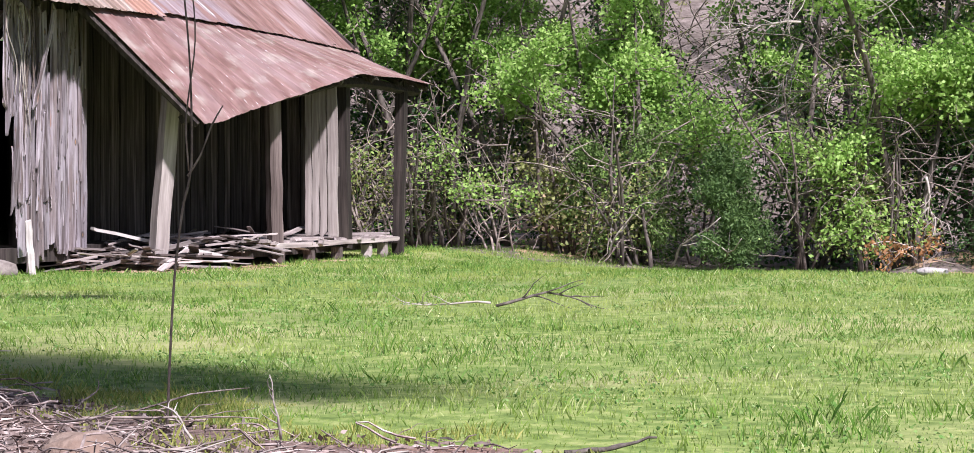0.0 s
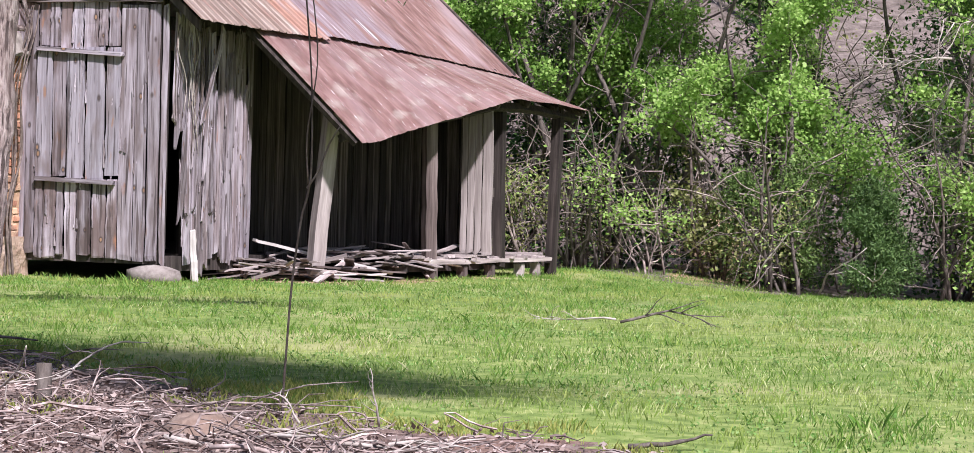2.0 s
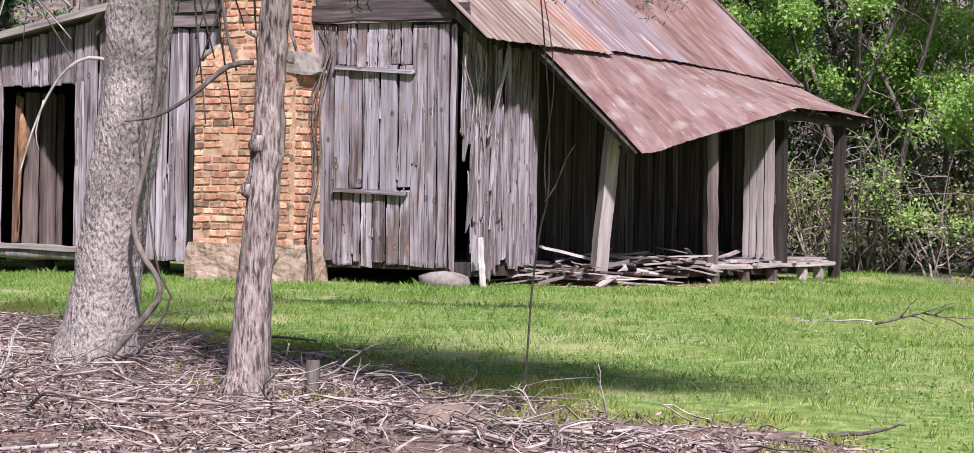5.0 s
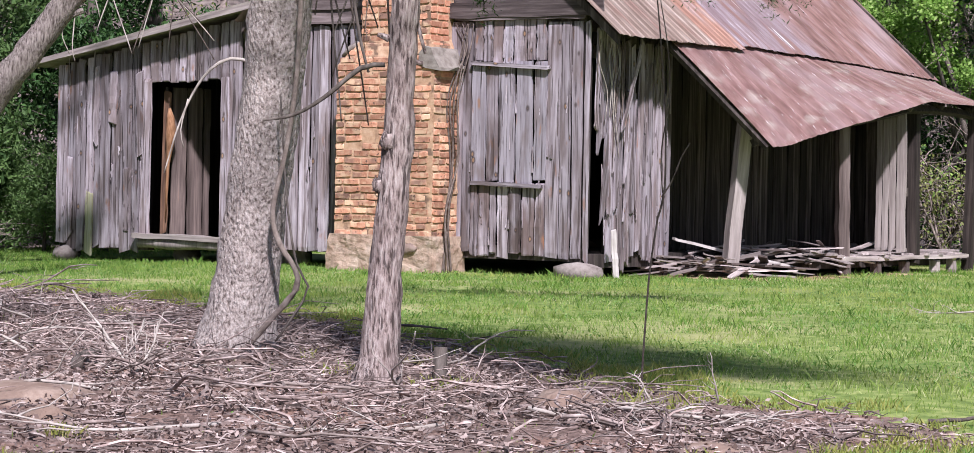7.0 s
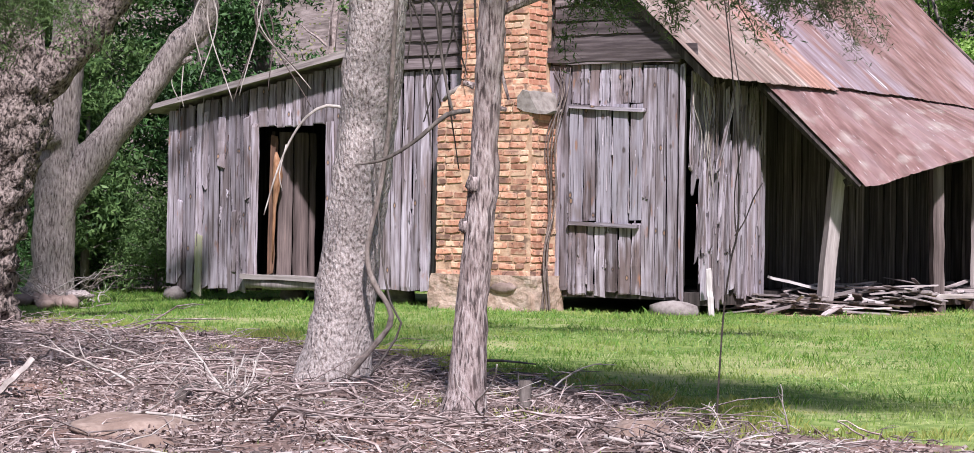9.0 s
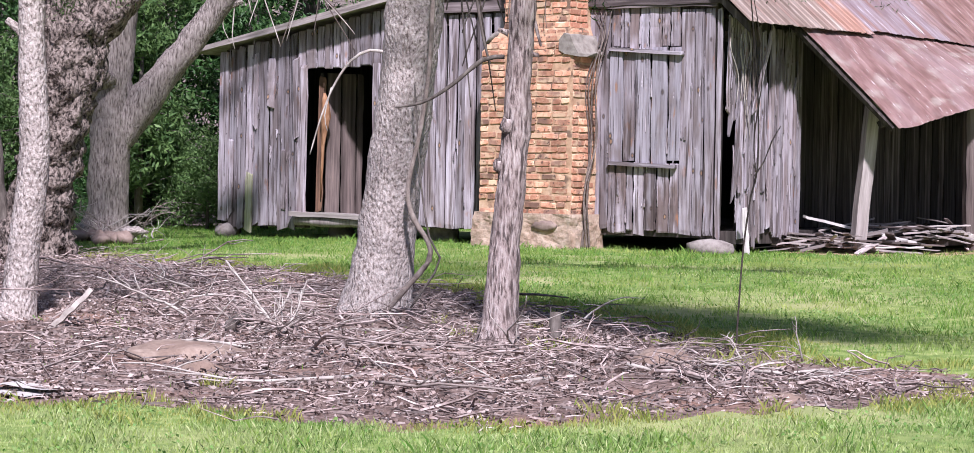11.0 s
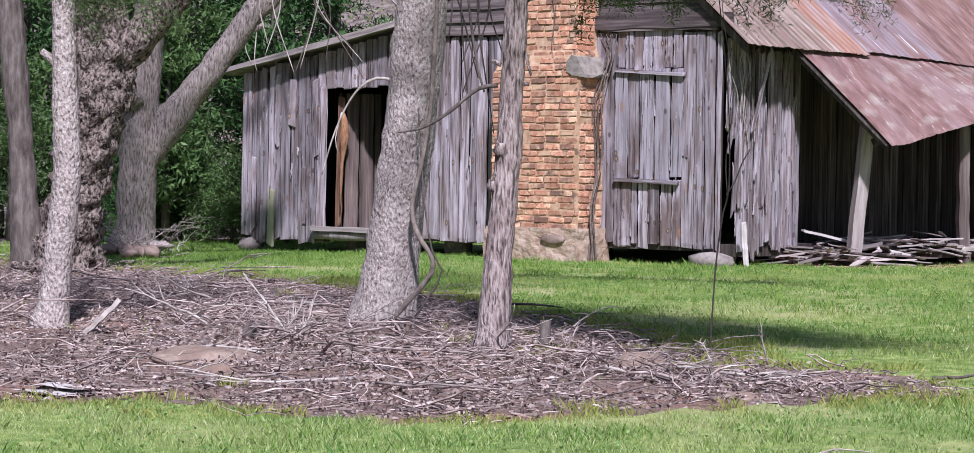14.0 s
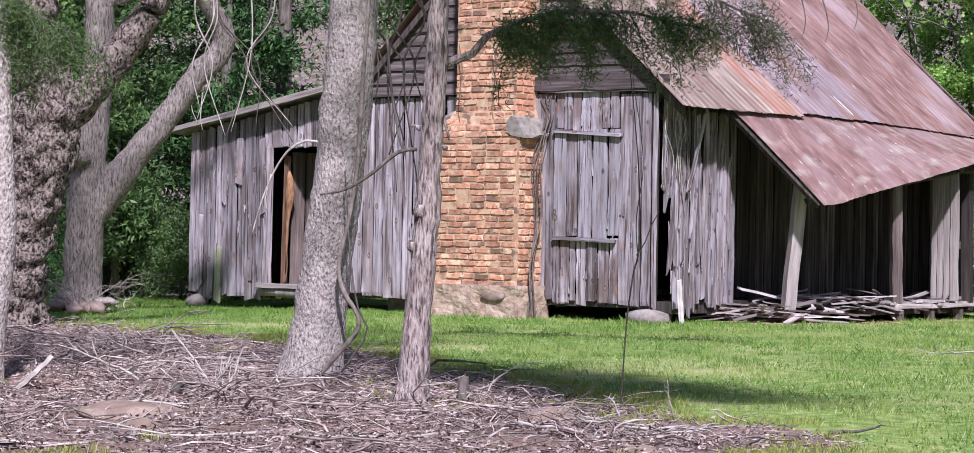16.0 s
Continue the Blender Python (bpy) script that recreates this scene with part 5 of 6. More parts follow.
# brush bed: dry twigs, dead leaves, stones
def bed_points(n, rng, x0=-7.0, x1=11.7, y0=-17.5, y1=-5.0, inset=0.0):
    out = []
    while len(out) < n:
        x, y = rng.uniform(x0, x1), rng.uniform(y0, y1)
        dl = litter_depth(x, y)
        bare = noise.noise((x * 1.5, y * 1.5, 30.0))
        if dl > inset and x + y * 0.3 > -5.0 and rng.random() < min(1.0, 0.35 + dl) and (bare < 0.16 or rng.random() < 0.35):
            out.append((float(x), float(y)))
    return out


rng = np.random.default_rng(21)


def lie(pts):
    return [Vector((q.x, q.y, min(max(q.z, ground_z(q.x, q.y) + 0.004), ground_z(q.x, q.y) + 0.11))) for q in pts]


tw = Shape()
for x, y in bed_points(6200, rng):
    front = y < -12.0 - 0.35 * (x - 8.0)
    L0 = (float(rng.gamma(2.0, 0.10)) + 0.06) * (0.75 if front else 1.1)
    a = rng.uniform(0, 6.283)
    tilt = abs(rng.normal(0, 0.05 if front else 0.12))
    p = Vector((x, y, ground_z(x, y) + rng.uniform(0.0, 0.03 if front else 0.06)))
    pts = lie(wander(p, (math.cos(a), math.sin(a), tilt), L0, 4, 0.38, 0.03, rng))
    r = rng.uniform(0.0016, 0.0050)
    if rng.random() < 0.09:
        r *= 2.0
        pts = [pts[0] + (q - pts[0]) * 1.9 for q in pts]
        pts = lie(pts)
    tw.tube(pts, [r, r, r * 0.85, r * 0.65, r * 0.4], 4, caps=False)
solo("brush_twigs", tw, twig_mat, "thick litter of dry fallen twigs over bare soil", "twigs", kind="stuff")
# short broken bits and bark chips lying flat between the twigs
chips = Shape()
for x, y in bed_points(13000, rng):
    L0 = float(rng.uniform(0.025, 0.11))
    a = rng.uniform(0, 6.283)
    z = ground_z(x, y) + float(rng.uniform(0.003, 0.028))
    d = Vector((math.cos(a), math.sin(a), rng.normal(0, 0.12))) * L0
    r = float(rng.uniform(0.003, 0.008))
    chips.tube([(x, y, z), (x + d.x * 0.5 + rng.normal(0, 0.006), y + d.y * 0.5, z + d.z * 0.5 + 0.004), (x + d.x, y + d.y, max(z + d.z, z - 0.003))], [r * 0.6, r, r * 0.45], 3, caps=False)
solo("bark_chips", chips, twig_mat, "broken bits of twig and bark strewn over the soil", "twigs", kind="stuff")
pts = bed_points(26000, rng)
cen = [(x, y, ground_z(x, y) + 0.012) for x, y in pts]
solo("dead_leaves", leaves_mesh("dead_leaves", cen, 0.016, 80000, 0.028, 0.6, 0.6, seed=22), dead_leaf, "brown dead leaves strewn between the twigs", "leaves", kind="stuff")


def dead_branch(label, base, d, length, r, forks=4, mt=None, seed=0, group="fallen branches"):
    rg = np.random.default_rng(seed)
    ob = thing("fallen_branch", base, label, "branch", group=group)
    pts = wander(base, d, length, 8, 0.2, 0.0, rg)
    cap = 0.05 + length * min(1.0, 0.85 * max(0.0, d[2]))
    pts = [Vector((q.x, q.y, min(max(q.z, ground_z(q.x, q.y) + 0.006), ground_z(q.x, q.y) + cap))) for q in pts]
    part("stem", Shape().tube(pts, [r * (1 - 0.085 * i) for i in range(9)], 6, 0.15, 14), mt or branch_mat, ob, smooth=True)
    for k in range(forks):
        st = pts[2 + k % 6]
        dd = Vector(d) + Vector((rg.normal(0, 0.8), rg.normal(0, 0.8), rg.normal(0.02, 0.22 if d[2] > 0.15 else 0.07)))
        q = wander(st, dd, length * rg.uniform(0.2, 0.4), 5, 0.22, 0.0, rg)
        q = [Vector((p.x, p.y, max(p.z, ground_z(p.x, p.y) + 0.005))) for p in q]
        part("fork", Shape().tube(q, [r * 0.5 * (1 - 0.15 * i) for i in range(6)], 5), mt or branch_mat, ob, smooth=True)
    return ob


# upright and sprawling dead branches in the bed
k = 0
for x, y, L0, up, r in ((6.75, -11.4, 0.9, 0.9, 0.012), (6.6, -11.35, 0.8, 0.7, 0.012), (7.0, -11.5, 0.8, 0.5, 0.014), (5.5, -10.9, 1.0, 0.4, 0.013), (5.2, -10.8, 0.9, 0.3, 0.012), (5.9, -11.2, 1.1, 0.25, 0.014), (6.3, -11.0, 1.3, 0.15, 0.016), (8.6, -11.6, 1.2, 0.55, 0.010), (8.75, -11.3, 0.6, 1.0, 0.007), (9.6, -11.0, 0.35, 1.3, 0.007), (9.9, -10.9, 0.4, 1.2, 0.007), (9.3, -11.7, 1.0, 0.04, 0.012), (9.7, -11.6, 0.8, 0.05, 0.011), (10.1, -11.7, 0.7, 0.05, 0.010), (7.6, -12.1, 1.6, 0.08, 0.014), (6.8, -12.6, 1.5, 0.06, 0.013), (8.6, -12.9, 1.4, 0.05, 0.012), (4.9, -12.6, 1.3, 0.2, 0.012), (3.9, -9.2, 1.2, 0.3, 0.012), (3.0, -8.6, 1.0, 0.5, 0.010), (7.0, -13.3, 1.2, 0.05, 0.01), (9.4, -12.4, 1.1, 0.04, 0.012), (2.2, -7.6, 1.0, 0.35, 0.010), (1.0, -7.0, 1.4, 0.2, 0.014), (7.9, -10.2, 0.9, 0.3, 0.009)):
    k += 1
    a = rnd(0, 6.28)
    dead_branch("bleached dead branch lying in the brush bed", (x, y, ground_z(x, y) + 0.02), (math.cos(a), math.sin(a), up), L0 * (0.62 if up > 0.2 else 0.85), r * 0.85, 5, branch_mat if k % 3 else twig_mat, k)
for k, (x, y, dx, dy, L0, r) in enumerate(((7.6, -11.9, 0.9, 0.35, 1.5, 0.014), (8.3, -12.2, 0.85, 0.5, 1.6, 0.012), (9.5, -11.9, 0.9, 0.25, 0.9, 0.013), (9.2, -12.0, 0.9, 0.2, 1.0, 0.011), (9.8, -12.1, 0.85, 0.3, 0.7, 0.012), (10.1, -11.7, 0.9, 0.1, 0.6, 0.011), (9.0, -10.85, 0.95, -0.1, 0.8, 0.008), (9.2, -10.95, 0.9, -0.2, 0.8, 0.008), (6.3, -11.3, 0.8, 0.6, 1.0, 0.014), (5.2, -10.2, 0.9, 0.5, 1.3, 0.016), (3.6, -10.4, 0.9, 0.3, 1.1, 0.013), (4.4, -9.2, 0.9, 0.6, 1.4, 0.012), (9.0, -13.2, 0.9, 0.4, 1.0, 0.010), (8.2, -13.4, 0.5, 0.8, 0.7, 0.010))):
    dead_branch("long crooked dead branch lying flat over the brush bed", (x, y, ground_z(x, y) + 0.045), (dx, dy, 0.03), L0, r * 0.9, 4, (brush_mat, twig_mat, branch_mat)[k % 3], 130 + k)
# heap of pale sticks beside the scaly trunk
for k in range(16):
    x, y = 6.8 + rnd(-0.35, 0.35), -11.45 + rnd(-0.25, 0.3)
    a = rnd(0, 6.28)
    dead_branch("pale crooked stick in a heap beside the scaly trunk", (x, y, ground_z(x, y) + 0.03), (math.cos(a), math.sin(a), rnd(0.1, 1.1)), rnd(0.3, 0.7), rnd(0.004, 0.009), 3, (brush_mat, branch_mat, twig_mat)[k % 3], 150 + k)
dead_branch("forked fallen branch lying on the lawn", (8.42, -3.75, ground_z(8.42, -3.75) + 0.03), (0.85, 0.5, 0.16), 0.75, 0.012, 6, dark_bark_mat, 50)
dead_branch("bleached fallen branch lying on the lawn", (8.3, -3.5, ground_z(8.3, -3.5) + 0.03), (-0.95, 0.1, 0.08), 0.75, 0.009, 6, branch_mat, 51)
dead_branch("small dark stick lying on the lawn", (11.0, -11.05, ground_z(11.0, -11.05) + 0.02), (0.87, 0.45, 0.05), 0.35, 0.012, 3, dark_bark_mat, 52)
dead_branch("thin pale stick lying on the lawn", (12.0, -14.0, ground_z(12.0, -14.0) + 0.02), (0.6, 0.2, 0.02), 0.3, 0.006, 2, branch_mat, 53)
dead_branch("dark crooked log end on the brush bed", (6.5, -11.55, ground_z(6.5, -11.55) + 0.04), (-0.45, 0.8, 0.05), 0.75, 0.035, 2, dark_bark_mat, 54)
solo("broken_slab", plank_shape(0.34, 0.09, 0.03, 0.06, 0.01, 0.3), branch_mat, "split pale slab of wood leaning in the brush", "slab", m=Matrix.Translation((5.37, -11.9, ground_z(5.37, -11.9))) @ Vector((0.55, 0.42, 0.7)).to_track_quat("Z", "Y").to_matrix().to_4x4())
mound_mat = mat("tan_soil_mound", [(0.3, (0.15, 0.107, 0.085)), (0.5, (0.24, 0.178, 0.145)), (0.75, (0.35, 0.275, 0.23))], scale=(14, 14, 14), rough=1.0, bump=0.7, bump_scale=(45, 45, 45), dist=0.012, big=[((0.17, 0.115, 0.09), 5.0, 0.52, 0.66, 0.7)])
for x, y, rx, ry, rz, tx in ((9.40, -11.42, 0.18, 0.18, 0.10, "domed"), (7.15, -12.55, 0.32, 0.30, 0.075, "low wide"), (7.75, -13.05, 0.11, 0.1, 0.07, "small"), (10.62, -12.3, 0.12, 0.1, 0.04, "flat")):
    solo("soil_mound", stone_shape(rx, ry, rz, x, 22, 16, 0.32), mound_mat, tx + " mound of tan bare soil in the brush bed", "mound", (x, y, ground_z(x, y) - rz * 0.15), group="soil mounds", smooth=True)
solo("stump", Shape().tube([(0, 0, -0.05), (0.005, 0, 0.08), (0, 0.01, 0.17)], [0.05, 0.036, 0.032], 9, 0.2, 15), dark_bark_mat, "small dark cut stump in the brush", "stump", (8.25, -10.78, ground_z(8.25, -10.78)), smooth=True)
cb = thing("cardboard_sheet", (7.8, -14.3, ground_z(7.8, -14.3)), "weathered flat pale sheet at the lawn's edge", "sheet")
sh = Shape()
for i in range(2):
    sh.add([(px, py, ground_z(px, py) + 0.022 + 0.012 * i + 0.03 * noise.noise((px * 5, py * 5, i))) for py in (-14.42 + 0.1 * i, -14.32 + 0.1 * i, -14.22 + 0.1 * i) for px in (7.62, 7.75, 7.88, 8.0)], [(r * 4 + c, r * 4 + c + 1, r * 4 + c + 5, r * 4 + c + 4) for r in range(2) for c in range(3)])
part("sheet", sh, white_mat, cb)
solo("debris", stone_shape(0.15, 0.08, 0.04, 4.0, 10, 6, 0.6), white_mat, "pale crumpled debris lying on the grass", "debris", (10.4, 3.0, ground_z(10.4, 3.0) + 0.04), smooth=True)
# brush heap under the forked tree
for k in range(22):
    a = rnd(0, 6.28)
    x, y = -2.9 + rnd(-0.6, 0.7), -3.5 + rnd(-0.5, 0.5)
    dead_branch("grey brush heaped under the forked tree", (x, y, ground_z(x, y) + 0.05), (math.cos(a), math.sin(a), rnd(0.1, 0.6)), rnd(0.5, 1.1), 0.009, 5, branch_mat if k % 2 else brush_mat, 70 + k, "heaped brush")
for k in range(11):
    x, y = -2.75 + rnd(-0.5, 0.45), -3.9 + rnd(-0.25, 0.25)
    solo("stone", stone_shape(rnd(0.07, 0.13), rnd(0.06, 0.1), rnd(0.05, 0.08), k * 1.7, 10, 7, 0.6), dirt_stone_mat, "brown rubble piled below the forked tree", "stone", (x, y, ground_z(x, y) + 0.06), group="rubble pile", smooth=True)
solo("stump", stone_shape(0.17, 0.14, 0.05, 2.2, 10, 6, 0.5), bark_mat, "pale cut stump top below the forked tree", "stump", (-2.55, -3.6, ground_z(-2.55, -3.6) + 0.13), smooth=True)

# ---- lawn grass ----
def blades(name, pts, height, width, seed):
    rg = np.random.default_rng(seed)
    p = np.array(pts, float)
    n = len(p)
    a = rg.uniform(0, 2 * np.pi, n)
    tuft = np.array([noise.noise((x * 2.6, y * 2.6, 1.0)) + 0.6 * noise.noise((x * 7.0, y * 7.0, 2.0)) for x, y, _ in pts])
    h = height * rg.uniform(0.45, 1.35, n) * np.clip(0.85 + 1.1 * tuft, 0.35, 2.2)
    lean = rg.normal(0, 0.33, (n, 2)) * h[:, None]
    w = width * rg.uniform(0.7, 1.4, n)
    dx, dy = np.cos(a) * w, np.sin(a) * w
    v = np.zeros((n, 4, 3))
    v[:, 0] = p + np.stack([-dx, -dy, 0 * h], 1)
    v[:, 1] = p + np.stack([dx, dy, 0 * h], 1)
    v[:, 2] = p + np.stack([lean[:, 0] * 0.4 + dx * 0.7, lean[:, 1] * 0.4 + dy * 0.7, h * 0.6], 1)
    v[:, 3] = p + np.stack([lean[:, 0], lean[:, 1], h], 1)
    f = np.arange(n * 4).reshape(-1, 4)[:, [0, 1, 2, 3]]
    me = bpy.data.meshes.new(name)
    me.vertices.add(n * 4)
    me.vertices.foreach_set("co", v.ravel())
    me.loops.add(n * 4)
    me.loops.foreach_set("vertex_index", f.ravel().astype(np.int32))
    me.polygons.add(n)
    me.polygons.foreach_set("loop_start", (np.arange(n) * 4).astype(np.int32))
    me.update(calc_edges=True)
    return me


rng = np.random.default_rng(31)
gp = []
while len(gp) < 520000:
    q = rng.uniform((-7.5, -17.0), (15.5, 10.5), (20000, 2))
    for x, y in q:
        if y < -16.8 or x < -6 and y < -2:
            continue
        if -4.7 < x < 2.55 and 0.15 < y < 7.6 or 2.5 < x < 3.72 and 1.0 < y < 6.4:
            continue
        if x > 9.0 and y > 8.7 and rng.random() < 0.85:
            continue
        dl = litter_depth(x, y)
        if dl > 0.05 and rng.random() > 0.02:
            continue
        d = 0.5 + 0.9 * noise.noise((x * 0.8, y * 0.8, 3.0)) + (0.3 if dl < -0.5 else 0.0)
        if rng.random() < d + 0.3:
            gp.append((x, y, ground_z(x, y) - 0.005))
straw = leaf_mat("straw_grass", (0.34, 0.42, 0.15), (0.44, 0.49, 0.22), (0.55, 0.55, 0.32), trans=0.3)
dry = [p for p in gp[300000:420000] if noise.noise((p[0] * 0.5, p[1] * 0.5, 6.0)) + 0.07 * (p[0] - 7.0) > 0.1]
lush = [p for p in gp[420000:] if noise.noise((p[0] * 0.9, p[1] * 0.9, 8.0)) - 0.05 * (p[0] - 6.0) > 0.05]
solo("grass", blades("grass", gp[:300000], 0.036, 0.0024, 32), grass_mat, "patchy bright spring grass of the lawn", "grass", kind="stuff")
solo("straw_grass", blades("straw_grass", dry, 0.032, 0.002, 33), straw, "dry straw-coloured blades in the lawn", "grass", kind="stuff")
solo("tall_grass", blades("tall_grass", lush, 0.052, 0.0023, 34), leaf_mat("lush_grass", (0.07, 0.17, 0.025), (0.14, 0.29, 0.05), (0.26, 0.40, 0.10), trans=0.4), "taller tufts of fresh green grass", "grass", kind="stuff")
weeds = [p for p in gp[::9] if noise.noise((p[0] * 1.1, p[1] * 1.1, 21.0)) > 0.02]
solo("clover", leaves_mesh("clover", [(x, y, z + 0.016) for x, y, z in weeds], 0.012, 60000, 0.017, 0.9, 0.9, seed=37), leaf_mat("clover_leaf", (0.11, 0.23, 0.05), (0.18, 0.32, 0.085), (0.31, 0.42, 0.16), trans=0.35), "low pale clover and weeds in the lawn", "clover", kind="stuff")
rng = np.random.default_rng(38)
close = []
while len(close) < 130000:
    for x, y in rng.uniform((6.5, -16.6), (15.0, -11.6), (20000, 2)):
        if litter_depth(x, y) < 0.02 and y < -13.2 - 0.45 * (x - 10.0) + 2.2 * max(0.0, x - 10.5):
            close.append((x, y, ground_z(x, y) - 0.004))
solo("short_grass", blades("short_grass", close, 0.028, 0.0018, 39), leaf_mat("short_pale_grass", (0.16, 0.27, 0.07), (0.31, 0.43, 0.14), (0.50, 0.56, 0.27), trans=0.42, patch=((0.20, 0.34, 0.08), (0.54, 0.56, 0.28))), "short pale spring grass beside the brush bed", "grass", kind="stuff")
# yellowed grass round the rim of the brush bed and in tufts inside it
rng = np.random.default_rng(35)
rim = []
while len(rim) < 26000:
    q = rng.uniform((-4.0, -16.8), (11.9, -5.0), (20000, 2))
    for x, y in q:
        dl = litter_depth(x, y)
        if -0.45 < dl < 0.25 and noise.noise((x * 1.7, y * 1.7, 12.0)) > -0.1 + max(0.0, dl) * 1.2 or 0.25 < dl < 1.2 and noise.noise((x * 2.2, y * 2.2, 14.0)) > 0.36:
            rim.append((x, y, ground_z(x, y) - 0.005))
solo("rim_grass", blades("rim_grass", rim, 0.045, 0.0024, 36), leaf_mat("yellowed_grass", (0.18, 0.24, 0.05), (0.30, 0.32, 0.08), (0.43, 0.42, 0.14), trans=0.35), "yellow-olive grass round the rim of the brush bed", "grass", kind="stuff")

# ---- woods ----
def thicket_tree(base, h, lean_to=(0, 0), stems=3, leafy=2500, mt=None, leaf=0.06, label="", bark=None, seed=0, low=0.2, clump=0.16, twigs=26, name="tree", cat="tree"):
    rg = np.random.default_rng(seed)
    ob = thing(name, base, label, cat, group="woodland edge")
    cent = []
    tws = Shape()
    for k in range(stems):
        d = (rg.normal(0, 0.16) + lean_to[0], rg.normal(0, 0.16) + lean_to[1], 1.0)
        b = (base[0] + rg.normal(0, 0.12), base[1] + rg.normal(0, 0.12), base[2] - 0.05)
        pts = wander(b, d, h * rg.uniform(0.8, 1.1), 9, 0.10, 0.0, rg)
        r = h * rg.uniform(0.007, 0.013)
        part("trunk" if k == 0 else "stem", Shape().tube(pts, [r * (1 - 0.09 * i) for i in range(10)], 7, 0.15, 6), bark or dark_bark_mat, ob, smooth=True)
        for j in range(twigs // stems):
            st = along(pts, 40)[int(rg.uniform(low * 40, 39))]
            a = rg.uniform(0, 6.283)
            q = wander(st, (math.cos(a), math.sin(a), rg.normal(0.2, 0.5)), rg.uniform(0.4, 1.3), 6, 0.28, 0.05, rg)
            tws.tube(q, [0.011, 0.009, 0.007, 0.006, 0.004, 0.003, 0.002], 4, caps=False)
            cent += along(q[1:], 5)
    tagged(part("branchwork", tws, brush_mat, ob), kind="stuff")
    if leafy and cent:
        keep = [c for c in cent if noise.noise((c.x * 0.95, c.y * 0.95, c.z * 1.25)) > 0.08 and (c.z - base[2] > 0.9 or h < 3 or rg.random() < 0.25)] or cent
        part("crown", leaves_mesh("crown", keep, clump, int(leafy * 2.4), leaf * 1.08, 0.65, 0.3, seed=seed + 900), mt or leaf_bright, ob)
    # Extra leaves above the view, added to keep sun off the wood's interior.
    if h > 4.0:
        tops = [(base[0] + float(rg.normal(0, 0.75)), base[1] + float(rg.normal(0, 0.7)), base[2] + float(rg.uniform(4.7, h + 2.4))) for _ in range(60)]
        part("upper_crown", leaves_mesh("upper_crown", tops, 0.28, 1100, 0.15, 0.6, 0.3, seed=seed + 700), mt or leaf_bright, ob)
    return ob


def gz(x, y):
    return (x, y, ground_z(x, y))


# leafy trees and vine-hung thickets behind the lawn
spots = [(1.2, 10.6, 5.5, leaf_bright, 5200), (2.4, 11.4, 6.0, leaf_bright, 6500), (3.1, 10.9, 6.0, leaf_mid, 6500), (3.7, 11.4, 5.5, leaf_bright, 6500), (1.8, 10.9, 5.0, leaf_mid, 4200),
         (5.25, 11.0, 4.8, leaf_bright, 6200), (5.75, 10.4, 4.2, leaf_bright, 5600), (6.3, 11.6, 2.9, leaf_mid, 1800), (7.7, 11.0, 5.0, leaf_bright, 2600), (8.4, 11.5, 5.5, leaf_mid, 5200),
         (9.1, 10.4, 5.0, leaf_bright, 6200), (9.9, 10.8, 5.5, leaf_bright, 6200), (11.2, 10.6, 5.5, leaf_mid, 6000), (12.8, 11.4, 5.5, leaf_bright, 4200), (0.0, 12.0, 6.5, leaf_mid, 4500), (-1.5, 12.5, 6.5, leaf_mid, 4500),
         (2.3, 13.5, 8.0, leaf_mid, 5000), (4.9, 14.0, 7.0, leaf_bright, 3500), (9.6, 13.6, 7.5, leaf_mid, 4500), (11.6, 13.5, 7.5, leaf_dark, 4500), (7.7, 13.8, 7.0, leaf_bright, 3600), (0.6, 14.0, 8.0, leaf_mid, 4500), (9.0, 9.7, 2.0, leaf_bright, 1300), (4.55, 10.6, 1.7, leaf_olive, 900)]
for k, (x, y, h, mt_, n) in enumerate(spots):
    thicket_tree(gz(x, y), h, (0, -0.05), 3, n, mt_, 0.058 if mt_ is leaf_bright else 0.055, "leafy young tree draped in vines at the wood's edge" if mt_ is leaf_bright else "dark-leaved tree in the wood behind the lawn", None, 100 + k, 0.28, 0.115, 44)
# bare tangled shrubs low along the edge
for k in range(24):
    x = 0.8 + k * 0.52 + rnd(-0.2, 0.2)
    if 4.2 < x < 4.75 or 6.45 < x < 7.75 or 9.3 < x < 10.4:
        continue
    thicket_tree(gz(x, 9.9 + rnd(-0.3, 0.6)), rnd(1.5, 2.8), (rnd(-0.2, 0.2), -0.1), 5, 150 if k % 3 else 480, leaf_olive if k % 2 else leaf_bright, 0.05, "bare tangled shrub with a few leaves at the wood's edge", (brush_mat, dark_bark_mat, vine_mat)[k % 3], 200 + k, 0.1, 0.14, 40, "shrub", "shrub")


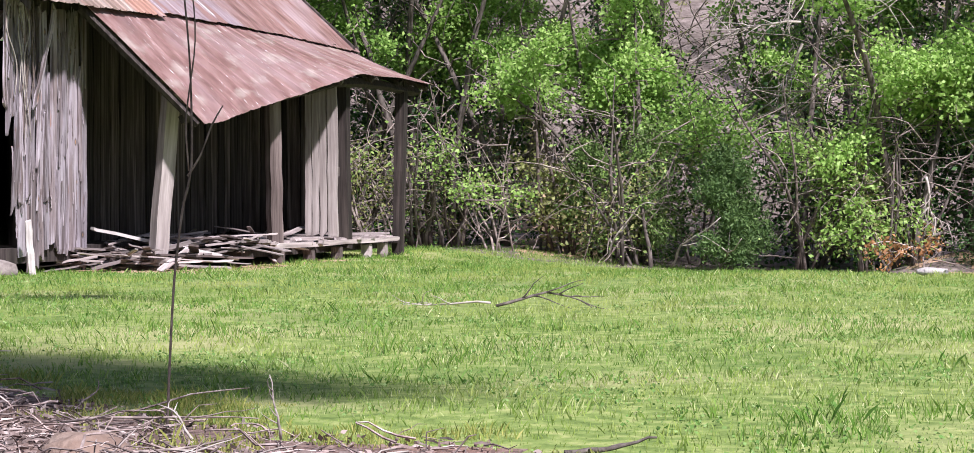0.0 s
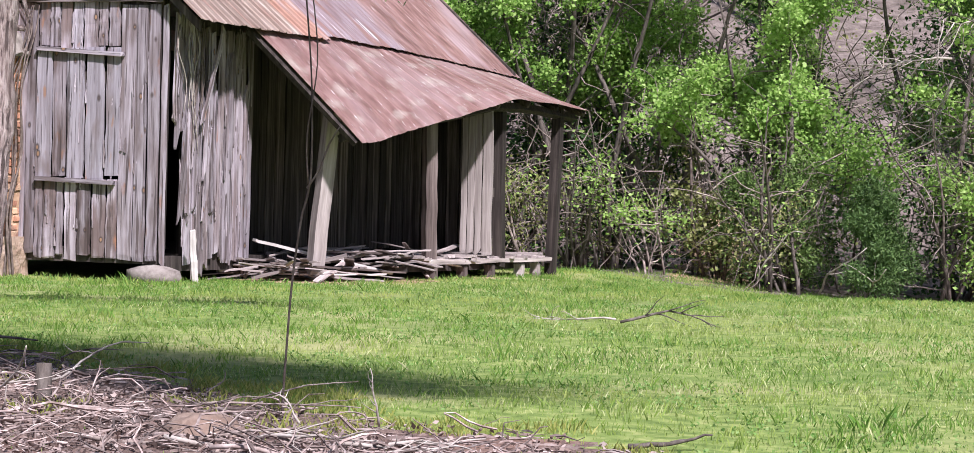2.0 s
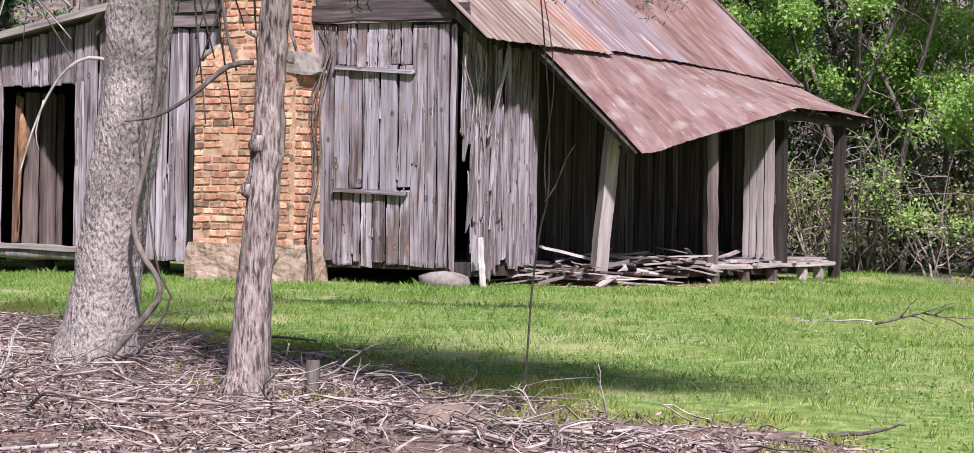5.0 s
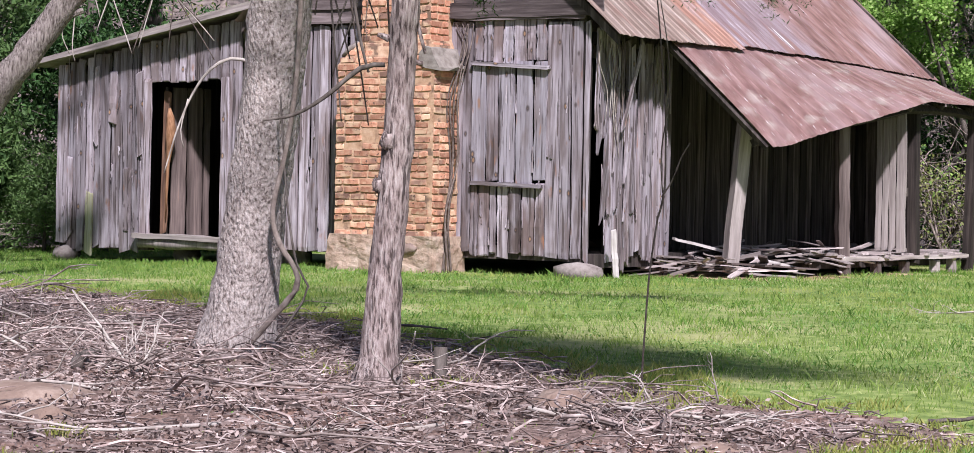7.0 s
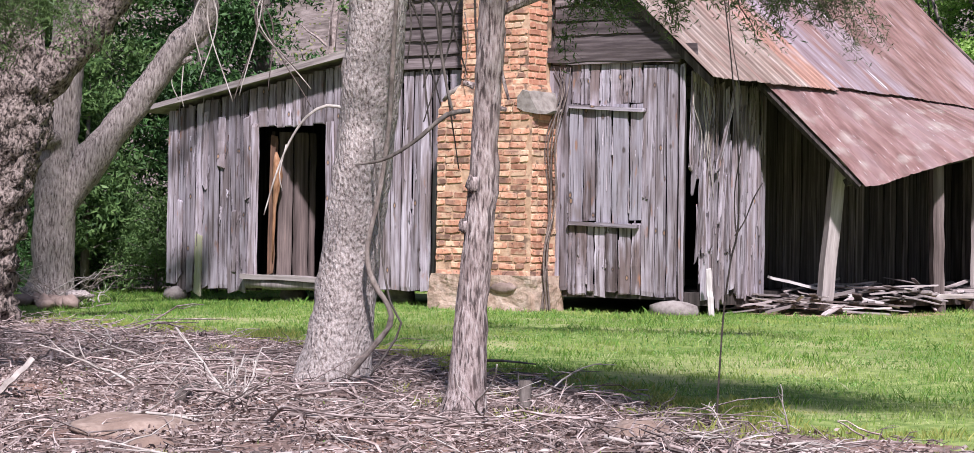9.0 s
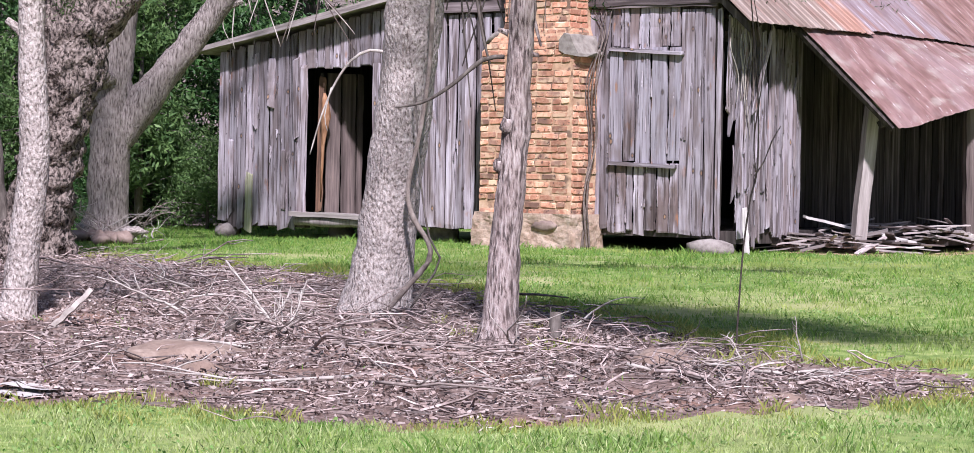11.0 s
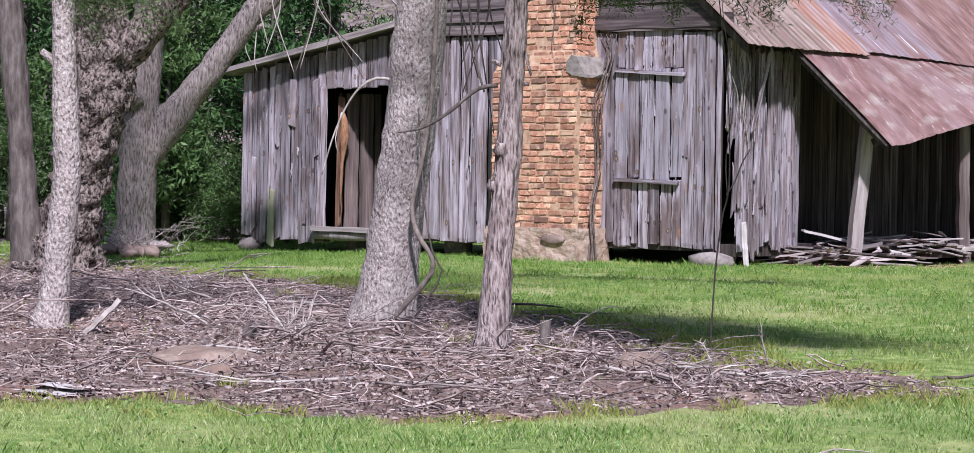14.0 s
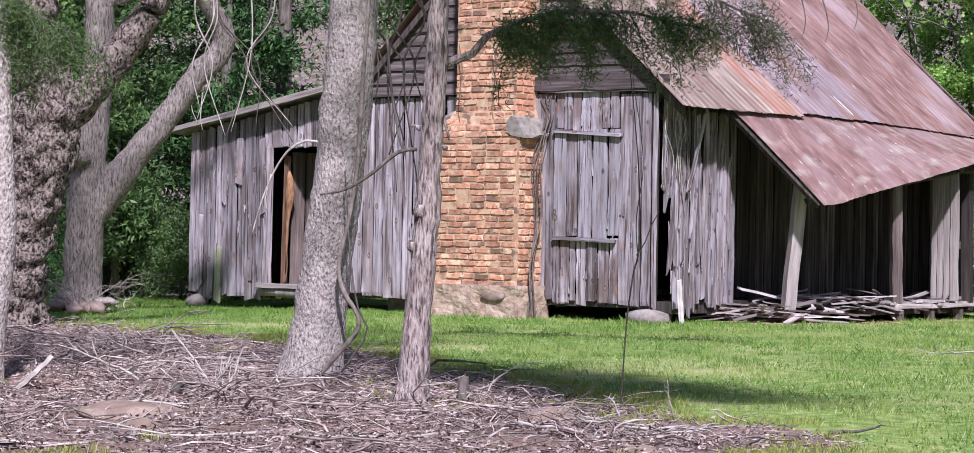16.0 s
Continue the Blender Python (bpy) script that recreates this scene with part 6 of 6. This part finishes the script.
def cedar(base, h, wid, n, seed, label, mt=None):
    rg = np.random.default_rng(seed)
    ob = thing("cedar", base, label, "cedar", group="cedars")
    part("trunk", Shape().tube([(base[0], base[1], base[2] - 0.1), (base[0], base[1], base[2] + h * 0.5), (base[0] + 0.05, base[1], base[2] + h)], [h * 0.022, h * 0.015, 0.008], 8), dark_bark_mat, ob, smooth=True)
    cent = []
    lm = Shape()
    for k in range(int(16 + h * 9)):
        t = rg.uniform(0.06, 0.98)
        a = rg.uniform(0, 6.283)
        L0 = wid * (1 - t) ** 0.75 * rg.uniform(0.6, 1.1) + 0.1
        q = wander((base[0], base[1], base[2] + h * t), (math.cos(a), math.sin(a), 0.35), L0, 5, 0.12, 0.06, rg)
        lm.tube(q, [0.012, 0.01, 0.008, 0.006, 0.004, 0.002], 4, caps=False)
        cent += along(q[1:], 6)
    tagged(part("branchwork", lm, dark_bark_mat, ob), kind="stuff")
    part("foliage", leaves_mesh("foliage", cent, 0.085, int(n * 1.25), 0.062 if h < 3 else 0.115, 0.30, 0.0, seed=seed + 50), mt or leaf_dark, ob)
    return ob


leaf_cedar_mid = leaf_mat("cedar_leaf_mid", (0.045, 0.095, 0.03), (0.085, 0.155, 0.046), (0.14, 0.23, 0.075), trans=0.3)
leaf_cedar_light = leaf_mat("cedar_leaf_light", (0.085, 0.15, 0.04), (0.13, 0.22, 0.06), (0.20, 0.30, 0.09), trans=0.3)
cedar(gz(7.15, 9.45), 1.42, 0.62, 13000, 301, "young green cedar at the wood's edge", leaf_cedar_mid)
cedar(gz(5.95, 10.2), 1.7, 0.7, 4200, 302, "slim young cedar at the wood's edge", leaf_cedar_light)
cedar(gz(5.2, 10.2), 1.5, 0.55, 3000, 303, "small cedar among shrubs", leaf_cedar_light)
cedar(gz(10.5, 9.8), 1.4, 0.8, 3000, 304, "small bushy cedar among shrubs")
for k, (x, y, h, w) in enumerate(((-7.6, 3.6, 6, 2.0), (-9.0, 2.6, 7, 2.3), (-10.5, 4.5, 8, 2.6), (-8.8, 6.2, 8, 2.5), (-12.5, 3.0, 8, 2.6), (-6.8, 7.5, 8, 2.4), (-11.5, 8.0, 9, 2.8), (-14.0, 6.5, 9, 2.8), (-5.0, 9.5, 8, 2.4), (-13.5, -1.0, 8, 2.6), (-15.5, 2.5, 9, 2.8), (-9.8, 0.2, 4.5, 1.6), (-11.0, 1.6, 7, 2.4), (-8.2, 1.2, 5, 1.7), (-13.0, 5.0, 8, 2.6), (-17, 6, 9, 3.0))):
    cedar(gz(x, y), h, w, 14000 if k in (0, 1, 2, 3, 5, 11, 13) else 9000, 320 + k, "tall dark-green cedar behind the lean-to", leaf_dark if k % 3 == 0 else leaf_cedar_mid)
for k, (x, y, h, w) in enumerate(((-6.2, 2.4, 2.6, 1.0), (-7.2, 1.0, 3.0, 1.1), (-5.9, 4.2, 3.2, 1.2), (-8.6, -0.6, 2.8, 1.1), (-6.9, -0.6, 1.6, 0.8), (-7.5, 2.0, 1.5, 1.0), (-8.5, 2.6, 1.6, 1.1), (-7.0, 2.9, 1.5, 1.0), (-9.4, 3.3, 1.8, 1.2), (-6.4, 1.5, 1.2, 0.8), (-10.4, 2.6, 1.8, 1.2), (-9.2, 1.4, 1.6, 1.1))):
    cedar(gz(x, y), h, w, 6000, 360 + k, "low bushy cedar beside the lean-to", leaf_cedar_mid if k % 2 else leaf_dark)
# dead bleached limbs hanging in the wood
for k, (x, y, z0, d, L0) in enumerate(((8.7, 9.5, 3.5, (-0.6, -0.1, -0.75), 1.7), (8.0, 9.5, 2.75, (-0.95, 0, -0.05), 1.5), (9.9, 9.5, 3.4, (-0.9, 0, -0.2), 1.6), (8.0, 9.6, 2.5, (-0.5, 0, -0.7), 1.3), (10.9, 9.6, 3.3, (0.9, 0, -0.2), 1.8), (9.5, 9.4, 0.9, (0.2, -0.1, -0.9), 0.8), (4.4, 9.9, 3.4, (0.4, 0, 0.8), 1.5))):
    b = (x, y, z0)
    rg = np.random.default_rng(400 + k)
    ob = thing("dead_limb", (x, y, z0), "bleached bare limb hanging in the wood's edge", "limb", group="bleached limbs")
    pts = wander(b, d, L0, 9, 0.22, 0, rg)
    part("stem", Shape().tube(pts, [0.017 - 0.0016 * i for i in range(10)], 6), branch_mat, ob, smooth=True)
    for j in range(12):
        q = wander(pts[2 + j % 7], (d[0] + rg.normal(0, 0.7), rg.normal(0, 0.5), d[2] + rg.normal(0, 0.7)), L0 * 0.4, 5, 0.25, 0, rg)
        part("fork", Shape().tube(q, [0.008, 0.007, 0.006, 0.005, 0.003, 0.002], 5), branch_mat, ob, smooth=True)
for k, (x, y) in enumerate(((5.6, 9.4), (6.4, 9.5), (7.0, 9.4))):
    dead_branch("pale dead branch leaning out of the thicket", (x, y, ground_z(x, y) + 0.02), (0.9, -0.3, 0.75), 1.2, 0.016, 3, branch_mat, 60 + k)
# the wood is open along two narrow rides that climb the slope
def ride(x, y, half=0.32):
    return min(abs(x - 4.6 + 0.3 * (y - 11)), abs(x - 6.85 + 0.2 * (y - 11))) < half


# dense growth inside the wood
rng = np.random.default_rng(40)
tangle = Shape()
for k in range(2800):
    x, y = float(rng.uniform(-4, 15)), float(10.3 + 4.2 * rng.uniform(0, 1) ** 0.7)
    if ride(x, y, 0.25) and k % 3:
        continue
    st = (x, y, ground_z(x, y) + float(rng.uniform(0, 3.2)))
    q = wander(st, (rng.normal(0, 1), rng.normal(0, 0.5), rng.normal(0.3, 0.8)), float(rng.uniform(0.6, 2.0)), 5, 0.28, 0.05, rng)
    r = float(rng.uniform(0.004, 0.011))
    tangle.tube(q, [r, r, r * 0.9, r * 0.7, r * 0.5, r * 0.3], 4, caps=False)
solo("tangled_brush", tangle, brush_mat, "dense tangle of bare brown stems inside the wood", "brush", kind="stuff")
cen = [(float(rng.uniform(-5, 15)), float(rng.uniform(11.5, 15.0)), float(rng.uniform(0.2, 6.0))) for _ in range(700)]
cen = [(x, y, ground_z(x, y) + z) for x, y, z in cen if noise.noise((x * 0.6, y * 0.6, z * 0.6)) > -0.05 and not ride(x, y, 0.5)]
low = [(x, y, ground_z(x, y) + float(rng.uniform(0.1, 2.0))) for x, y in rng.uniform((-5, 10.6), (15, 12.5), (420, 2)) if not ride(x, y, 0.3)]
# Both leaf masses use the darkest green to paint shade deep in the wood.
solo("shade_leaves", leaves_mesh("shade_leaves", low, 0.28, 30000, 0.08, 0.6, 0.2, seed=44), leaf_dark, "low leaves whose dark colour stands for the wood's shade", "undergrowth", kind="stuff")
solo("understorey", leaves_mesh("understorey", cen, 0.3, 52000, 0.085, 0.6, 0.2, seed=43), leaf_dark, "understorey leaves with the wood's inner shade in their colour", "undergrowth", kind="stuff")
# bare trunks on the slope behind
far = Shape()
rng = np.random.default_rng(41)
for k in range(150):
    x, y = rng.uniform(-45, 26), rng.uniform(16, 48)
    h = rng.uniform(7, 12)
    r = rng.uniform(0.05, 0.16)
    pts = wander(gz(x, y), (rng.normal(0, 0.06), 0, 1), h, 7, 0.04, 0, rng)
    far.tube(pts, [r * (1 - 0.1 * i) for i in range(8)], 6)
    for j in range(9):
        q = wander(pts[2 + j % 5], (rng.normal(0, 1), rng.normal(0, 1), 0.7), rng.uniform(1, 3), 5, 0.2, 0, rng)
        far.tube(q, [0.035, 0.028, 0.02, 0.014, 0.01, 0.005], 4, caps=False)
solo("far_trees", far, brush_mat, "bare grey trees on the leaf-strewn slope behind", "trees", kind="stuff")
cen = [(float(rng.uniform(-40, 24)), float(rng.uniform(15, 32)), 0.0) for _ in range(420)]
cen = [(x, y, ground_z(x, y) + float(rng.uniform(0.3, 4.0))) for x, y, _ in cen if not ride(x, y, 1.2)]
solo("far_undergrowth", leaves_mesh("far_undergrowth", cen, 0.6, 16000, 0.09, 0.65, 0.2, seed=42), leaf_olive, "hazy green undergrowth on the far slope", "undergrowth", kind="stuff")
# cedar spray hanging between lawn and cabin
SP = (6.6, -4.9, 2.95)
bp = [(6.5, -9.7, 4.0, 0), (6.1, -8.6, 4.05, 0), (5.5, -7.3, 3.95, 0), offset(SP, -2.0, 0.75, 0), offset(SP, -1.5, 0.6, 0), offset(SP, -1.0, 0.42, 0), offset(SP, -0.5, 0.22, 0), offset(SP, 0, 0.0, 0), offset(SP, 0.35, -0.12, 0)]
spray = part("bough", Shape().tube([p[:3] for p in bp], [0.05, 0.045, 0.04, 0.03, 0.026, 0.022, 0.016, 0.01, 0.005], 7), dark_bark_mat, pale_tree, "drooping bough with dark sprays")
bp = bp[3:]
cent = []
for k in range(44):
    st = along([p[:3] for p in bp], 44)[k]
    q = wander(st, (rnd(-0.6, 0.9), rnd(-0.6, 0.6), rnd(-0.7, 0.2)), rnd(0.25, 0.8), 5, 0.22, 0.26)
    part("twig", Shape().tube(q, [0.007, 0.006, 0.005, 0.004, 0.003, 0.002], 4), dark_bark_mat, spray)
    cent += along(q[1:], 6)
part("foliage", leaves_mesh("foliage", cent, 0.05, 15000, 0.05, 0.16, seed=17), leaf_mat("dull_cedar_spray", (0.045, 0.06, 0.03), (0.085, 0.10, 0.055), (0.15, 0.14, 0.09), trans=0.2), spray)

for k, (r0, z0) in enumerate(((0.75, 0.0), (1.0, 0.12), (0.55, 0.05))):
    part("bare_tip", stem([offset(SP, r0 - 0.35, 0.35 + z0, 0.008), offset(SP, r0 - 0.1, 0.25 + z0, 0.008), offset(SP, r0, 0.05 + z0, 0.007), offset(SP, r0 + 0.04, -0.15 + z0, 0.005), offset(SP, r0 + 0.01, -0.28 + z0, 0.003)], 0.05, 6, 0), dark_bark_mat, pale_tree)
part("bare_tip", stem([offset(SP, -0.3, 0.5, 0.012), offset(SP, 0.2, 0.55, 0.011), offset(SP, 0.7, 0.45, 0.009), offset(SP, 1.1, 0.4, 0.006)], 0.05, 6, 0), dark_bark_mat, pale_tree)
rust = leaf_mat("rusty_leaf", (0.22, 0.10, 0.04), (0.34, 0.17, 0.07), (0.45, 0.26, 0.12), trans=0.3)
thicket_tree(gz(9.5, 9.2), 0.42, (0, 0), 3, 130, rust, 0.05, "small rust-brown dead shrub at the lawn's far edge", brush_mat, 500, 0.2, 0.06, 9, "shrub", "shrub")
